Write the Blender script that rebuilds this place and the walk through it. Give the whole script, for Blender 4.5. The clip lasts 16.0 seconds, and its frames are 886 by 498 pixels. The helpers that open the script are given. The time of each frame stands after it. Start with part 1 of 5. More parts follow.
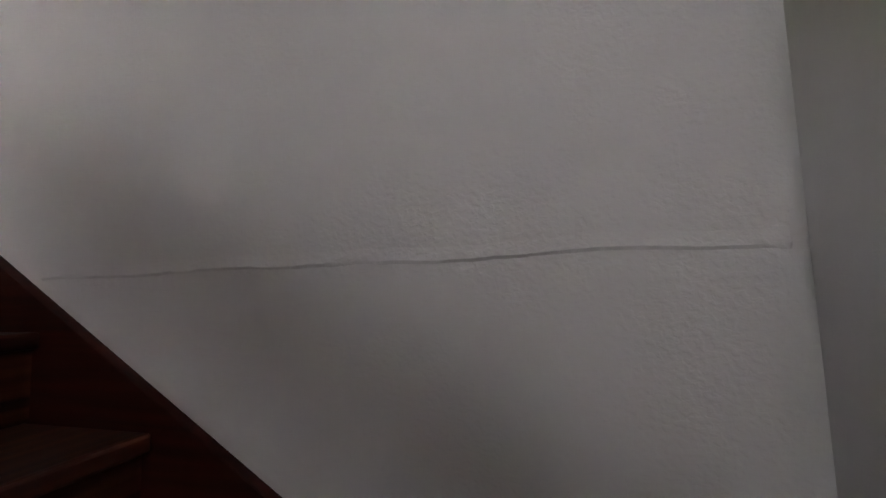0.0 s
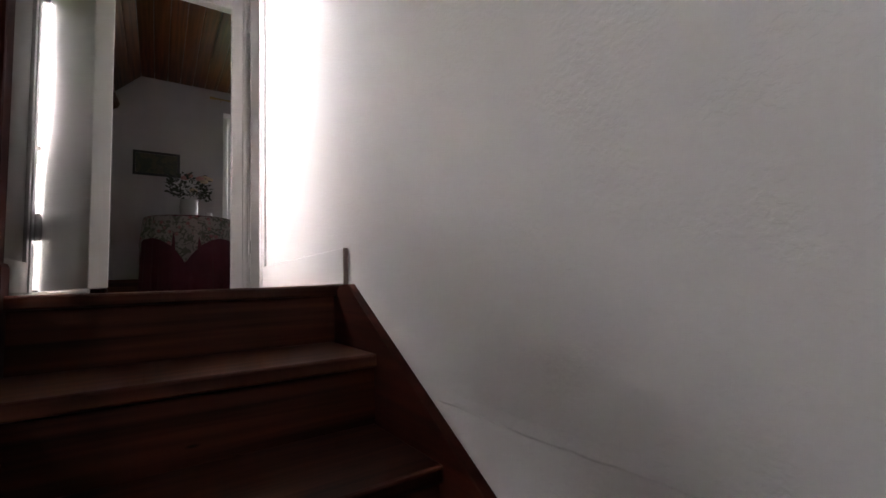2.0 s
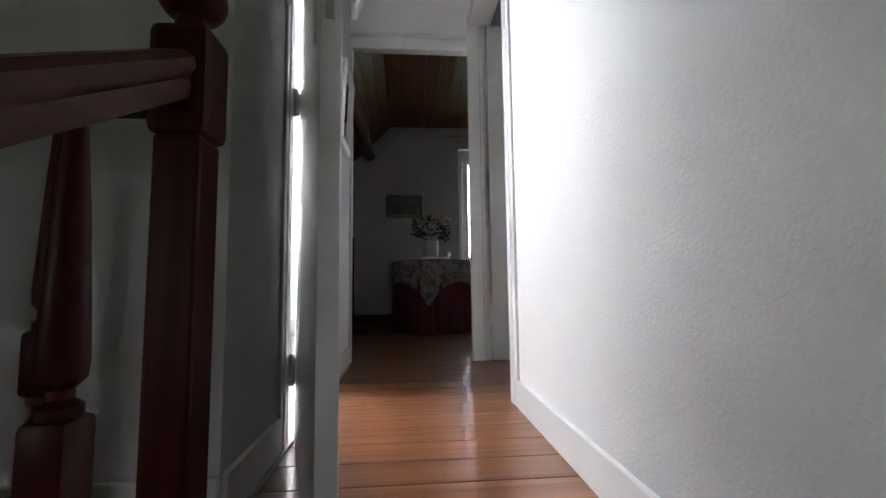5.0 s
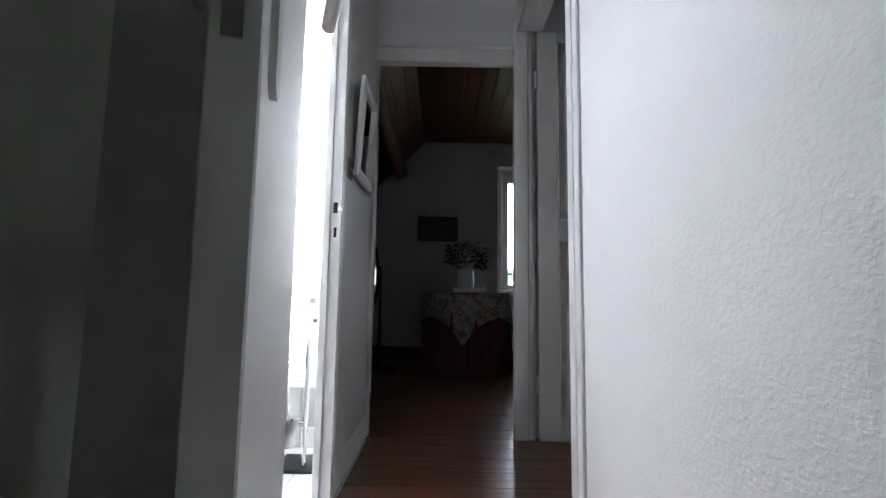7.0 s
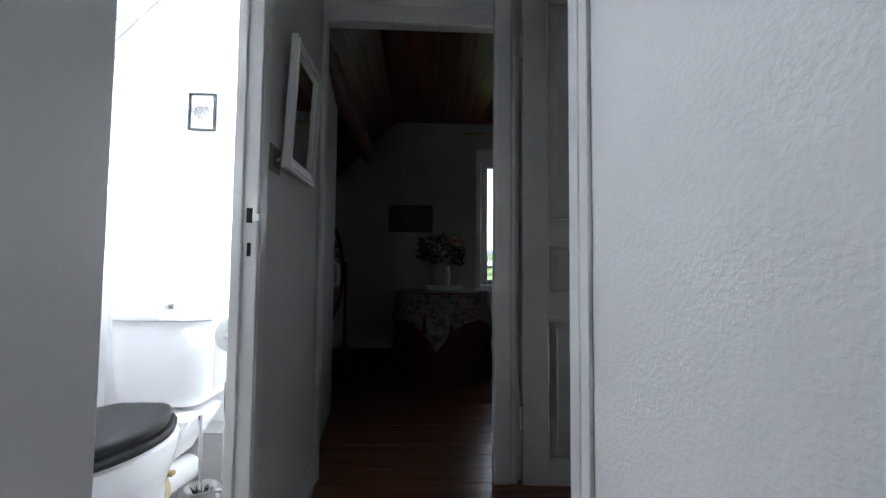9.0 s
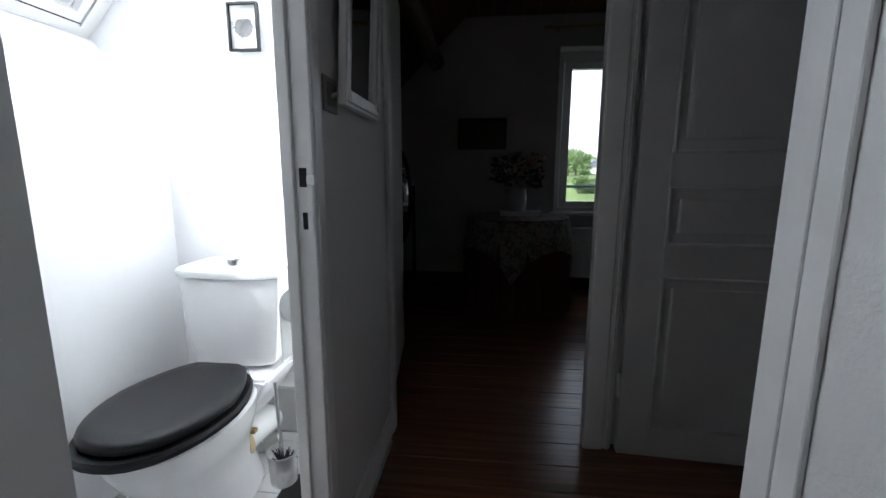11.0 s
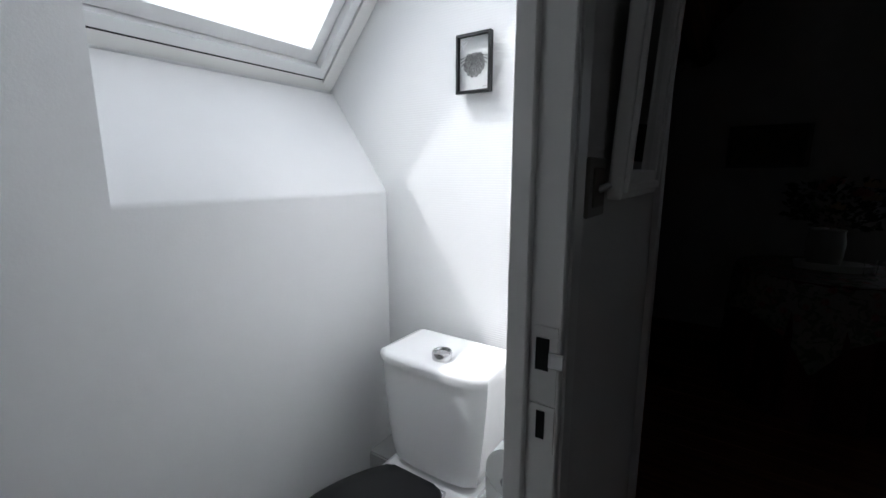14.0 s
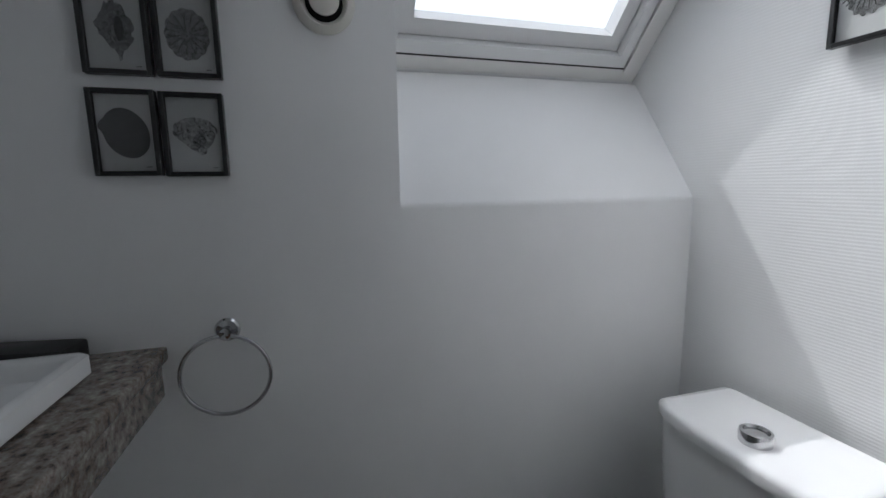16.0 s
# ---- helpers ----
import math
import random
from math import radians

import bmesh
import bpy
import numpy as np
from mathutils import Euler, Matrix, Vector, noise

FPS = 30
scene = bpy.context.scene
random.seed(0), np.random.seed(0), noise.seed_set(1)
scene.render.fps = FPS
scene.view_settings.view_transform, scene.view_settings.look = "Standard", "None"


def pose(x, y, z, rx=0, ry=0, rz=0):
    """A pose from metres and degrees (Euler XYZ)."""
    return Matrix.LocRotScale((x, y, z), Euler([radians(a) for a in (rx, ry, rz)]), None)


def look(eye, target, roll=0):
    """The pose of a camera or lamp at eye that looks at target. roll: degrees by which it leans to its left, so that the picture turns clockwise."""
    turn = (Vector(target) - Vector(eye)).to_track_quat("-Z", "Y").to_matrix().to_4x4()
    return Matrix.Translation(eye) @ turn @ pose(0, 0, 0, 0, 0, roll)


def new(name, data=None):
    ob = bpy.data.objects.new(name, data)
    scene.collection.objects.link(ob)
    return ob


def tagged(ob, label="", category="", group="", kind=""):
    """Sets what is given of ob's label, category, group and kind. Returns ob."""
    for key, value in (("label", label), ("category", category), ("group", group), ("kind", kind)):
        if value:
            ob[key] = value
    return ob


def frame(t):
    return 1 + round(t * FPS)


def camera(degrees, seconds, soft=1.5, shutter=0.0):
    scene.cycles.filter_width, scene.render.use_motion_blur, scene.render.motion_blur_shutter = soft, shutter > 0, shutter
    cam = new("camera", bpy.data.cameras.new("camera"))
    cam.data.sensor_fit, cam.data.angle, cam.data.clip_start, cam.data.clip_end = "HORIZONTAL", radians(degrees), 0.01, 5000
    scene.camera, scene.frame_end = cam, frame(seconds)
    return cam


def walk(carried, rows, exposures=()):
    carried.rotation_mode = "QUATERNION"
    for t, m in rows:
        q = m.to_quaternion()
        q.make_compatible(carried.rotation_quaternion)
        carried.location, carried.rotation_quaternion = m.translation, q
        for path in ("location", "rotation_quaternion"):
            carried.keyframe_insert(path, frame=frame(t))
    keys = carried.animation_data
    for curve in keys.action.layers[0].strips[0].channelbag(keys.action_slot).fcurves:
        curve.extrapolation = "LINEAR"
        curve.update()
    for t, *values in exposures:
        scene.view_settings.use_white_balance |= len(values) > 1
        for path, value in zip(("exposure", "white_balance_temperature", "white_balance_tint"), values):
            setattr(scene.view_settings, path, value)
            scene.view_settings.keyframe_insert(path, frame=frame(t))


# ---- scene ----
cam = camera(92.6, 16.0)
PATH = [
    (0.0, (-0.215, 0.136, -0.275), (0.7442, 0.4028, -0.1849), -1.82),
    (0.5, (-0.186, 0.170, -0.236), (0.7301, 0.5615, -0.1530), -1.53),
    (1.0, (-0.146, 0.232, -0.174), (0.6943, 0.7682, -0.0902), -1.28),
    (1.5, (-0.109, 0.341, -0.067), (1.301, 1.751, 0.084), -1.8),
    (2, (-0.081, 0.418, -0.003), (1.037, 2.069, 0.153), -2.0),
    (2.5, (-0.066, 0.439, 0.116), (0.849, 2.212, 0.265), -1.6),
    (3, (-0.032, 0.553, 0.179), (0.726, 2.397, 0.334), -1.3),
    (3.5, (0.007, 0.683, 0.249), (0.659, 2.568, 0.399), -1.2),
    (4, (-0.003, 0.766, 0.332), (0.526, 2.689, 0.482), -1.1),
    (4.5, (-0.04, 0.888, 0.362), (0.312, 2.851, 0.517), -1.2),
    (5, (-0.064, 1.016, 0.486), (0.103, 3.001, 0.662), -0.7),
    (7.5, (-0.012, 1.567, 0.824), (-0.014, 3.557, 1.02), 0.9),
    (8, (0.036, 1.677, 0.864), (0.131, 3.665, 1.061), 0.5),
    (10.5, (-0.001, 2.089, 1.068), (0.052, 4.074, 0.825), 0.2),
    (11, (-0.054, 2.165, 1.103), (-0.251, 4.126, 0.763), 0.1),
    (11.5, (-0.093, 2.267, 1.14), (-0.534, 4.185, 0.78), 0.1),
    (12, (-0.117, 2.329, 1.206), (-0.812, 4.151, 0.763), -0.1),
    (12.5, (-0.168, 2.401, 1.235), (-0.977, 4.174, 0.786), -0.1),
    (13, (-0.233, 2.491, 1.26), (-1.127, 4.224, 0.814), -0.0),
    (13.5, (-0.273, 2.547, 1.287), (-1.268, 4.229, 0.862), -0.1),
    (14, (-0.281, 2.595, 1.322), (-1.382, 4.227, 0.964), 0.0),
    (14.5, (-0.314, 2.64, 1.318), (-1.668, 4.08, 1.01), -0.4),
    (15, (-0.351, 2.677, 1.289), (-1.982, 3.791, 0.976), -0.6),
    (15.5, (-0.37, 2.719, 1.28), (-2.147, 3.584, 0.975), -0.8),
    (16, (-0.36, 2.753, 1.301), (-2.261, 3.298, 0.999), -0.9),
]
walk(cam, [(t, look(eye, target, roll)) for t, eye, target, roll in PATH],
     [(0.0, 4.05, 6700, 20), (1.0, 4.25, 6700, 20), (2.0, 4.2, 6700, 20), (3.5, 4.1, 6400, 18), (5.0, 3.7, 6100, 13), (7.5, 2.75, 5700, 11), (8.0, 2.5, 5650, 10),
      (11.0, 1.5, 5750, 9), (12.0, 0.9, 5750, 9), (13.0, 0.5, 5750, 9), (14.0, -0.05, 5850, 9), (15.0, -0.45, 5850, 10), (16.0, -0.8, 5900, 10)])

# ---- light ----
SUN = Vector((1.0, 0.50, -1.54)).normalized()
world = bpy.data.worlds.new("sky")
scene.world = world
world.use_nodes = True
wn, wl = world.node_tree.nodes, world.node_tree.links
sky = wn.new("ShaderNodeTexSky")
sky.sky_type = "NISHITA"
sky.sun_disc = False
sky.sun_elevation, sky.sun_rotation = math.asin(-SUN.z), math.atan2(-SUN.x, -SUN.y)
sky.dust_density = 1.0
soft_sky = wn.new("ShaderNodeHueSaturation")
soft_sky.inputs["Saturation"].default_value = 0.15
wl.new(sky.outputs[0], soft_sky.inputs["Color"])
wl.new(soft_sky.outputs[0], wn["Background"].inputs[0])
wn["Background"].inputs[1].default_value = 0.15
sun_data = bpy.data.lights.new("sun", "SUN")
sun_data.energy, sun_data.angle, sun_data.color = 2.8, radians(0.5), (1.0, 0.96, 0.9)
sun = new("sun", sun_data)
sun.matrix_world = look((-8, -3, 12), Vector((-8, -3, 12)) + SUN)


def sky_lamp(name, matrix, width, length, watts, color):
    """An area lamp that stands in for daylight at an opening."""
    d = bpy.data.lights.new(name, "AREA")
    d.shape, d.size, d.size_y, d.energy, d.color = "RECTANGLE", width, length, watts, color
    new(name, d).matrix_world = matrix


p = Vector((-1.544 + 0.682 * 0.56 - 0.731 * 0.10, 3.313, 1.655 + 0.731 * 0.56 + 0.682 * 0.10))
sky_lamp("roof_window_daylight", look(p, p + Vector((0.731, 0, -0.682))), 0.86, 1.16, 4.5, (0.95, 0.98, 1.0))
# fill lamp in the added, unseen stair opening
p = Vector((-1.84, -0.10, 0.65))
sky_lamp("stair_fill_light", look(p, p + Vector((1, 0, 0))), 0.48, 0.48, 0.037, (1.0, 0.86, 0.80))


# ---- materials ----
def nodes_of(name):
    m = bpy.data.materials.new(name)
    m.use_nodes = True
    nt = m.node_tree
    return m, nt, nt.nodes["Principled BSDF"]


def ramp(nt, source, stops):
    r = nt.nodes.new("ShaderNodeValToRGB")
    e = r.color_ramp.elements
    while len(e) < len(stops):
        e.new(0.5)
    for el, (p, c) in zip(e, stops):
        el.position, el.color = p, (*c, 1)
    nt.links.new(source, r.inputs[0])
    return r.outputs[0]


def coords(nt, scale=(1, 1, 1), rot=(0, 0, 0), kind="Object"):
    tc = nt.nodes.new("ShaderNodeTexCoord")
    mp = nt.nodes.new("ShaderNodeMapping")
    mp.inputs["Scale"].default_value = scale
    mp.inputs["Rotation"].default_value = [radians(a) for a in rot]
    nt.links.new(tc.outputs[kind], mp.inputs[0])
    return mp.outputs[0]


def noise_of(nt, vec, scale, detail=4, rough=0.55, distort=0.0):
    n = nt.nodes.new("ShaderNodeTexNoise")
    n.inputs["Scale"].default_value, n.inputs["Detail"].default_value = scale, detail
    n.inputs["Roughness"].default_value, n.inputs["Distortion"].default_value = rough, distort
    nt.links.new(vec, n.inputs["Vector"])
    return n.outputs[0]


def mix(nt, fac, a, b, mode="MIX"):
    m = nt.nodes.new("ShaderNodeMix")
    m.data_type, m.blend_type = "RGBA", mode
    for sock, v in ((m.inputs[0], fac), (m.inputs[6], a), (m.inputs[7], b)):
        if isinstance(v, bpy.types.NodeSocket):
            nt.links.new(v, sock)
        elif isinstance(v, tuple):
            sock.default_value = (*v, 1)
        else:
            sock.default_value = v
    return m.outputs[2]


def bump(nt, b, height, strength=0.3, dist=0.002):
    n = nt.nodes.new("ShaderNodeBump")
    n.inputs["Strength"].default_value, n.inputs["Distance"].default_value = strength, dist
    nt.links.new(height, n.inputs["Height"])
    nt.links.new(n.outputs[0], b.inputs["Normal"])
    return n


def plain(name, color, rough=0.5, metal=0.0, vary=0.06, grain=40.0, relief=0.05, spec=0.5):
    """A painted or moulded surface with faint mottling and fine relief."""
    m, nt, b = nodes_of(name)
    v = coords(nt)
    lo = tuple(c * (1 - vary) for c in color)
    hi = tuple(min(1, c * (1 + vary)) for c in color)
    nt.links.new(ramp(nt, noise_of(nt, v, 3.0), [(0.3, lo), (0.7, hi)]), b.inputs["Base Color"])
    b.inputs["Roughness"].default_value, b.inputs["Metallic"].default_value = rough, metal
    b.inputs["Specular IOR Level"].default_value = spec
    if relief:
        bump(nt, b, noise_of(nt, v, grain), relief, 0.002)
    return m


def wallpaper(name, color):
    """Thick embossed paper with short vertical ridges, slightly soiled."""
    m, nt, b = nodes_of(name)
    v = coords(nt)
    warm = tuple(c * 0.93 for c in color)
    stain = ramp(nt, noise_of(nt, v, 1.1, 5), [(0.35, warm), (0.65, color)])
    nt.links.new(stain, b.inputs["Base Color"])
    b.inputs["Roughness"].default_value = 0.62
    ridged = noise_of(nt, coords(nt, (100, 100, 120)), 1.0, 2, 0.5, 0.3)
    fine = noise_of(nt, v, 320, 2)
    h = mix(nt, 0.18, ramp(nt, ridged, [(0.42, (0, 0, 0)), (0.62, (1, 1, 1))]), fine)
    bump(nt, b, h, 0.28, 0.0018)
    return m


def ribbed(name, color):
    """Paper with fine level ribs."""
    m, nt, b = nodes_of(name)
    v = coords(nt)
    w = nt.nodes.new("ShaderNodeTexWave")
    w.wave_type, w.bands_direction = "BANDS", "Z"
    w.inputs["Scale"].default_value, w.inputs["Distortion"].default_value = 42.0, 0.8
    w.inputs["Detail"].default_value, w.inputs["Detail Scale"].default_value = 2.0, 6.0
    nt.links.new(v, w.inputs["Vector"])
    nt.links.new(ramp(nt, noise_of(nt, v, 2.0), [(0.3, tuple(c * .96 for c in color)), (0.7, color)]), b.inputs["Base Color"])
    b.inputs["Roughness"].default_value = 0.6
    bump(nt, b, w.outputs[1], 0.22, 0.0012)
    return m


def wood(name, dark, light, axis="X", rough=0.3, knots=True, relief=0.12, coat=0.0, spec=0.5):
    """Stained or varnished boards; the grain runs along axis, and each board differs a little."""
    m, nt, b = nodes_of(name)
    long = {"X": (0.7, 20, 20), "Y": (20, 0.7, 20), "Z": (20, 20, 0.7)}[axis]
    tc = nt.nodes.new("ShaderNodeTexCoord")
    info = nt.nodes.new("ShaderNodeObjectInfo")
    geo = nt.nodes.new("ShaderNodeNewGeometry")
    add = nt.nodes.new("ShaderNodeMath")
    nt.links.new(info.outputs["Random"], add.inputs[0])
    nt.links.new(geo.outputs["Random Per Island"], add.inputs[1])
    mul = nt.nodes.new("ShaderNodeMath")
    mul.operation = "MULTIPLY"
    mul.inputs[1].default_value = 37.0
    nt.links.new(add.outputs[0], mul.inputs[0])
    sh = nt.nodes.new("ShaderNodeVectorMath")
    nt.links.new(tc.outputs["Object"], sh.inputs[0])
    nt.links.new(mul.outputs[0], sh.inputs[1])
    mp = nt.nodes.new("ShaderNodeMapping")
    mp.inputs["Scale"].default_value = long
    nt.links.new(sh.outputs[0], mp.inputs[0])
    streak = noise_of(nt, mp.outputs[0], 2.2, 2, 0.45, 0.3)
    col = ramp(nt, streak, [(0.28, dark), (0.72, light)])
    mp2 = nt.nodes.new("ShaderNodeMapping")
    mp2.inputs["Scale"].default_value = tuple(1.0 if s < 2 else 3.2 for s in long)
    nt.links.new(sh.outputs[0], mp2.inputs[0])
    if knots:
        vo = nt.nodes.new("ShaderNodeTexVoronoi")
        vo.inputs["Scale"].default_value = 3.6
        nt.links.new(mp2.outputs[0], vo.inputs["Vector"])
        spot = ramp(nt, vo.outputs["Distance"], [(0.03, (1, 1, 1)), (0.065, (0, 0, 0))])
        col = mix(nt, spot, col, tuple(c * 0.3 for c in dark))
    tone = ramp(nt, info.outputs["Random"], [(0.0, (0.78, 0.76, 0.76)), (1.0, (1.0, 1.0, 1.0))])
    col = mix(nt, 1.0, col, tone, "MULTIPLY")
    nt.links.new(col, b.inputs["Base Color"])
    b.inputs["Roughness"].default_value = rough
    b.inputs["Coat Weight"].default_value = coat
    b.inputs["Specular IOR Level"].default_value = spec
    b.inputs["Coat Roughness"].default_value = 0.15
    bump(nt, b, streak, relief, 0.0015)
    return m


def granite(name):
    m, nt, b = nodes_of(name)
    v = coords(nt)
    a = ramp(nt, noise_of(nt, v, 55, 6, 0.7), [(0.36, (0.035, 0.03, 0.028)), (0.46, (0.20, 0.165, 0.14)), (0.58, (0.30, 0.28, 0.26)), (0.7, (0.48, 0.46, 0.43))])
    c = ramp(nt, noise_of(nt, v, 9, 5), [(0.4, (0.75, 0.7, 0.65)), (0.65, (1, 1, 1))])
    nt.links.new(mix(nt, 1.0, a, c, "MULTIPLY"), b.inputs["Base Color"])
    b.inputs["Roughness"].default_value = 0.25
    return m


def floral(name, ground, a_col, b_col, leaf, scale=13.0):
    """Printed cotton: roses and leaves on a pale ground."""
    m, nt, b = nodes_of(name)
    v = coords(nt)
    col = mix(nt, ramp(nt, noise_of(nt, v, scale * 1.2, 3, 0.5, 1.5), [(0.5, (0, 0, 0)), (0.54, (1, 1, 1))]), ground, leaf)
    vo = nt.nodes.new("ShaderNodeTexVoronoi")
    vo.inputs["Scale"].default_value = scale
    nt.links.new(v, vo.inputs["Vector"])
    rose = ramp(nt, vo.outputs["Distance"], [(0.22, (1, 1, 1)), (0.36, (0, 0, 0))])
    tint = ramp(nt, noise_of(nt, v, scale * 4, 3), [(0.35, a_col), (0.65, b_col)])
    nt.links.new(mix(nt, rose, col, tint), b.inputs["Base Color"])
    b.inputs["Roughness"].default_value = 0.85
    bump(nt, b, noise_of(nt, v, 900, 2), 0.2, 0.0006)
    return m


def engraving(name, scale, ink=0.06, paper=0.75, stretch=(1, 1, 1)):
    """Ink hatching of a printed shell."""
    m, nt, b = nodes_of(name)
    v = coords(nt, stretch)
    w = noise_of(nt, v, scale, 6, 0.75, 1.6)
    nt.links.new(ramp(nt, w, [(0.38, (ink,) * 3), (0.66, (paper,) * 3)]), b.inputs["Base Color"])
    b.inputs["Roughness"].default_value = 0.8
    return m


def glass(name, rough=0.0, tint=(1, 1, 1)):
    m, nt, b = nodes_of(name)
    b.inputs["Base Color"].default_value = (*tint, 1)
    b.inputs["Transmission Weight"].default_value, b.inputs["Roughness"].default_value, b.inputs["IOR"].default_value = 1.0, rough, 1.45
    return m


def leafy(name, lo, hi, scale=6.0):
    m, nt, b = nodes_of(name)
    g = nt.nodes.new("ShaderNodeNewGeometry")
    nt.links.new(ramp(nt, g.outputs["Random Per Island"], [(0.0, lo), (1.0, hi)]), b.inputs["Base Color"])
    b.inputs["Roughness"].default_value = 0.7
    return m


PAPER_WALL = wallpaper("embossed_wallpaper", (0.76, 0.745, 0.725))
RIB_WALL = ribbed("ribbed_wallpaper", (0.87, 0.87, 0.87))
SMOOTH_WALL = plain("white_wall_paint", (0.88, 0.88, 0.88), 0.6, vary=0.02, grain=150, relief=0.12)
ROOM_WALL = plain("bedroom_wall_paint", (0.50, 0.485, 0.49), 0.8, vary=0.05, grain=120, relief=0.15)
GLOSS_WHITE = plain("white_gloss_paint", (0.80, 0.79, 0.77), 0.32, vary=0.03, grain=25, relief=0.06)
GREY_DOOR = plain("grey_white_paint", (0.66, 0.65, 0.63), 0.4, vary=0.04, grain=25, relief=0.06)
STAIR_WOOD_X = wood("stained_pine_treads", (0.030, 0.008, 0.005), (0.13, 0.042, 0.022), "X", 0.42, spec=0.25)
STAIR_WOOD_Y = wood("stained_pine_string", (0.030, 0.007, 0.005), (0.085, 0.020, 0.012), "Y", 0.45, knots=False, spec=0.12)
STAIR_WOOD_Z = wood("stained_pine_posts", (0.026, 0.005, 0.004), (0.078, 0.015, 0.009), "Z", 0.42, spec=0.12)
PLANK = wood("varnished_floorboards", (0.14, 0.046, 0.021), (0.34, 0.135, 0.058), "X", 0.3, knots=True, relief=0.07, coat=0.45)
SUBFLOOR = plain("dark_subfloor", (0.03, 0.02, 0.015), 0.9)
CEIL_WOOD = wood("varnished_ceiling_boards", (0.08, 0.020, 0.009), (0.23, 0.066, 0.026), "Y", 0.4, spec=0.3)
BEAM_WOOD = wood("old_round_beam", (0.07, 0.03, 0.018), (0.2, 0.09, 0.05), "Y", 0.6, relief=0.4)
CERAMIC = plain("white_ceramic", (0.86, 0.86, 0.86), 0.08, vary=0.01, relief=0)
SEAT_BLACK = plain("black_seat_lacquer", (0.010, 0.010, 0.011), 0.45, vary=0.1, grain=200, relief=0.03, spec=0.28)
CHROME = plain("chrome", (0.55, 0.55, 0.56), 0.08, 1.0, vary=0.02, relief=0)
STEEL = plain("brushed_steel", (0.55, 0.55, 0.55), 0.28, 1.0, vary=0.04, relief=0)
SATIN = plain("satin_aluminium", (0.72, 0.72, 0.72), 0.42, 1.0, vary=0.03, relief=0.02)
OLD_END = plain("bare_end_grain", (0.26, 0.20, 0.17), 0.8)
# near-black: painted shade of small holes, and the gasket's rubber
HOLE_SHADE_RUBBER = plain("hole_shade_rubber", (0.01, 0.01, 0.01), 0.9, relief=0)
BLACK_FRAME = plain("black_frame_lacquer", (0.012, 0.012, 0.012), 0.3, vary=0.1, relief=0.03)
PAPER = plain("print_paper", (0.74, 0.75, 0.74), 0.85, vary=0.02, relief=0)
GRANITE = granite("speckled_granite")
TILE = plain("pale_grey_tile", (0.74, 0.74, 0.72), 0.2, vary=0.05, relief=0.02)
GREY_TILE = plain("grey_plinth_tile", (0.42, 0.42, 0.41), 0.3, vary=0.06, relief=0.03)
GROUT = plain("grout", (0.5, 0.5, 0.48), 0.9)
PLASTIC = plain("cream_plastic", (0.72, 0.70, 0.64), 0.4, vary=0.03, relief=0)
OLD_PLASTIC = plain("yellowed_plastic", (0.62, 0.50, 0.28), 0.45, vary=0.1, relief=0)
BRASS = plain("old_brass", (0.42, 0.31, 0.13), 0.35, 1.0, vary=0.15, relief=0.05)
FROST = glass("frosted_glass", 0.45)
CLEAR = glass("window_glass")
MIRROR = plain("mirror_silver", (0.82, 0.83, 0.82), 0.03, 1.0, vary=0.01, relief=0)
RED_CLOTH = plain("dark_red_cloth", (0.075, 0.008, 0.016), 0.9, vary=0.2, grain=500, relief=0.2)
CLOTH_PRINT = floral("floral_tablecloth", (0.27, 0.24, 0.22), (0.20, 0.045, 0.05), (0.34, 0.19, 0.18), (0.10, 0.105, 0.075), 15.0)
CURTAIN_PRINT = floral("floral_curtain", (0.40, 0.36, 0.33), (0.30, 0.05, 0.06), (0.45, 0.2, 0.2), (0.12, 0.13, 0.08))
PAINTING = floral("dark_landscape", (0.05, 0.06, 0.045), (0.10, 0.10, 0.07), (0.03, 0.04, 0.03), (0.08, 0.08, 0.05), 7)
LEAF = leafy("bouquet_leaves", (0.008, 0.014, 0.006), (0.03, 0.04, 0.018))
PETAL_PALE = plain("cream_petals", (0.50, 0.40, 0.27), 0.7, vary=0.2)
PETAL_PINK = plain("dusty_pink_petals", (0.48, 0.24, 0.22), 0.7, vary=0.2)
RADIATOR = plain("radiator_enamel", (0.72, 0.72, 0.7), 0.35, relief=0)
PVC = plain("white_window_frame", (0.78, 0.78, 0.78), 0.3, vary=0.02, relief=0)
BLUE_STEEL = plain("blue_grey_steel", (0.06, 0.085, 0.14), 0.4, relief=0)
STONE = plain("pale_house_stone", (0.55, 0.53, 0.49), 0.9, vary=0.12, relief=0.4, grain=6)
SLATE = plain("blue_slate", (0.09, 0.10, 0.13), 0.6, vary=0.15, relief=0.3, grain=5)
RENDER_WHITE = plain("white_render", (0.80, 0.79, 0.76), 0.9, vary=0.05)
TREE_LEAF = leafy("tree_leaves", (0.075, 0.13, 0.035), (0.18, 0.27, 0.085))
HEDGE_LEAF = leafy("hedge_leaves", (0.012, 0.03, 0.008), (0.045, 0.075, 0.02))
CHIMNEY = plain("sooty_brick", (0.22, 0.16, 0.14), 0.9, vary=0.2, relief=0.3, grain=8)
BARK = plain("bark", (0.10, 0.08, 0.06), 0.9, vary=0.3, relief=0.6, grain=12)


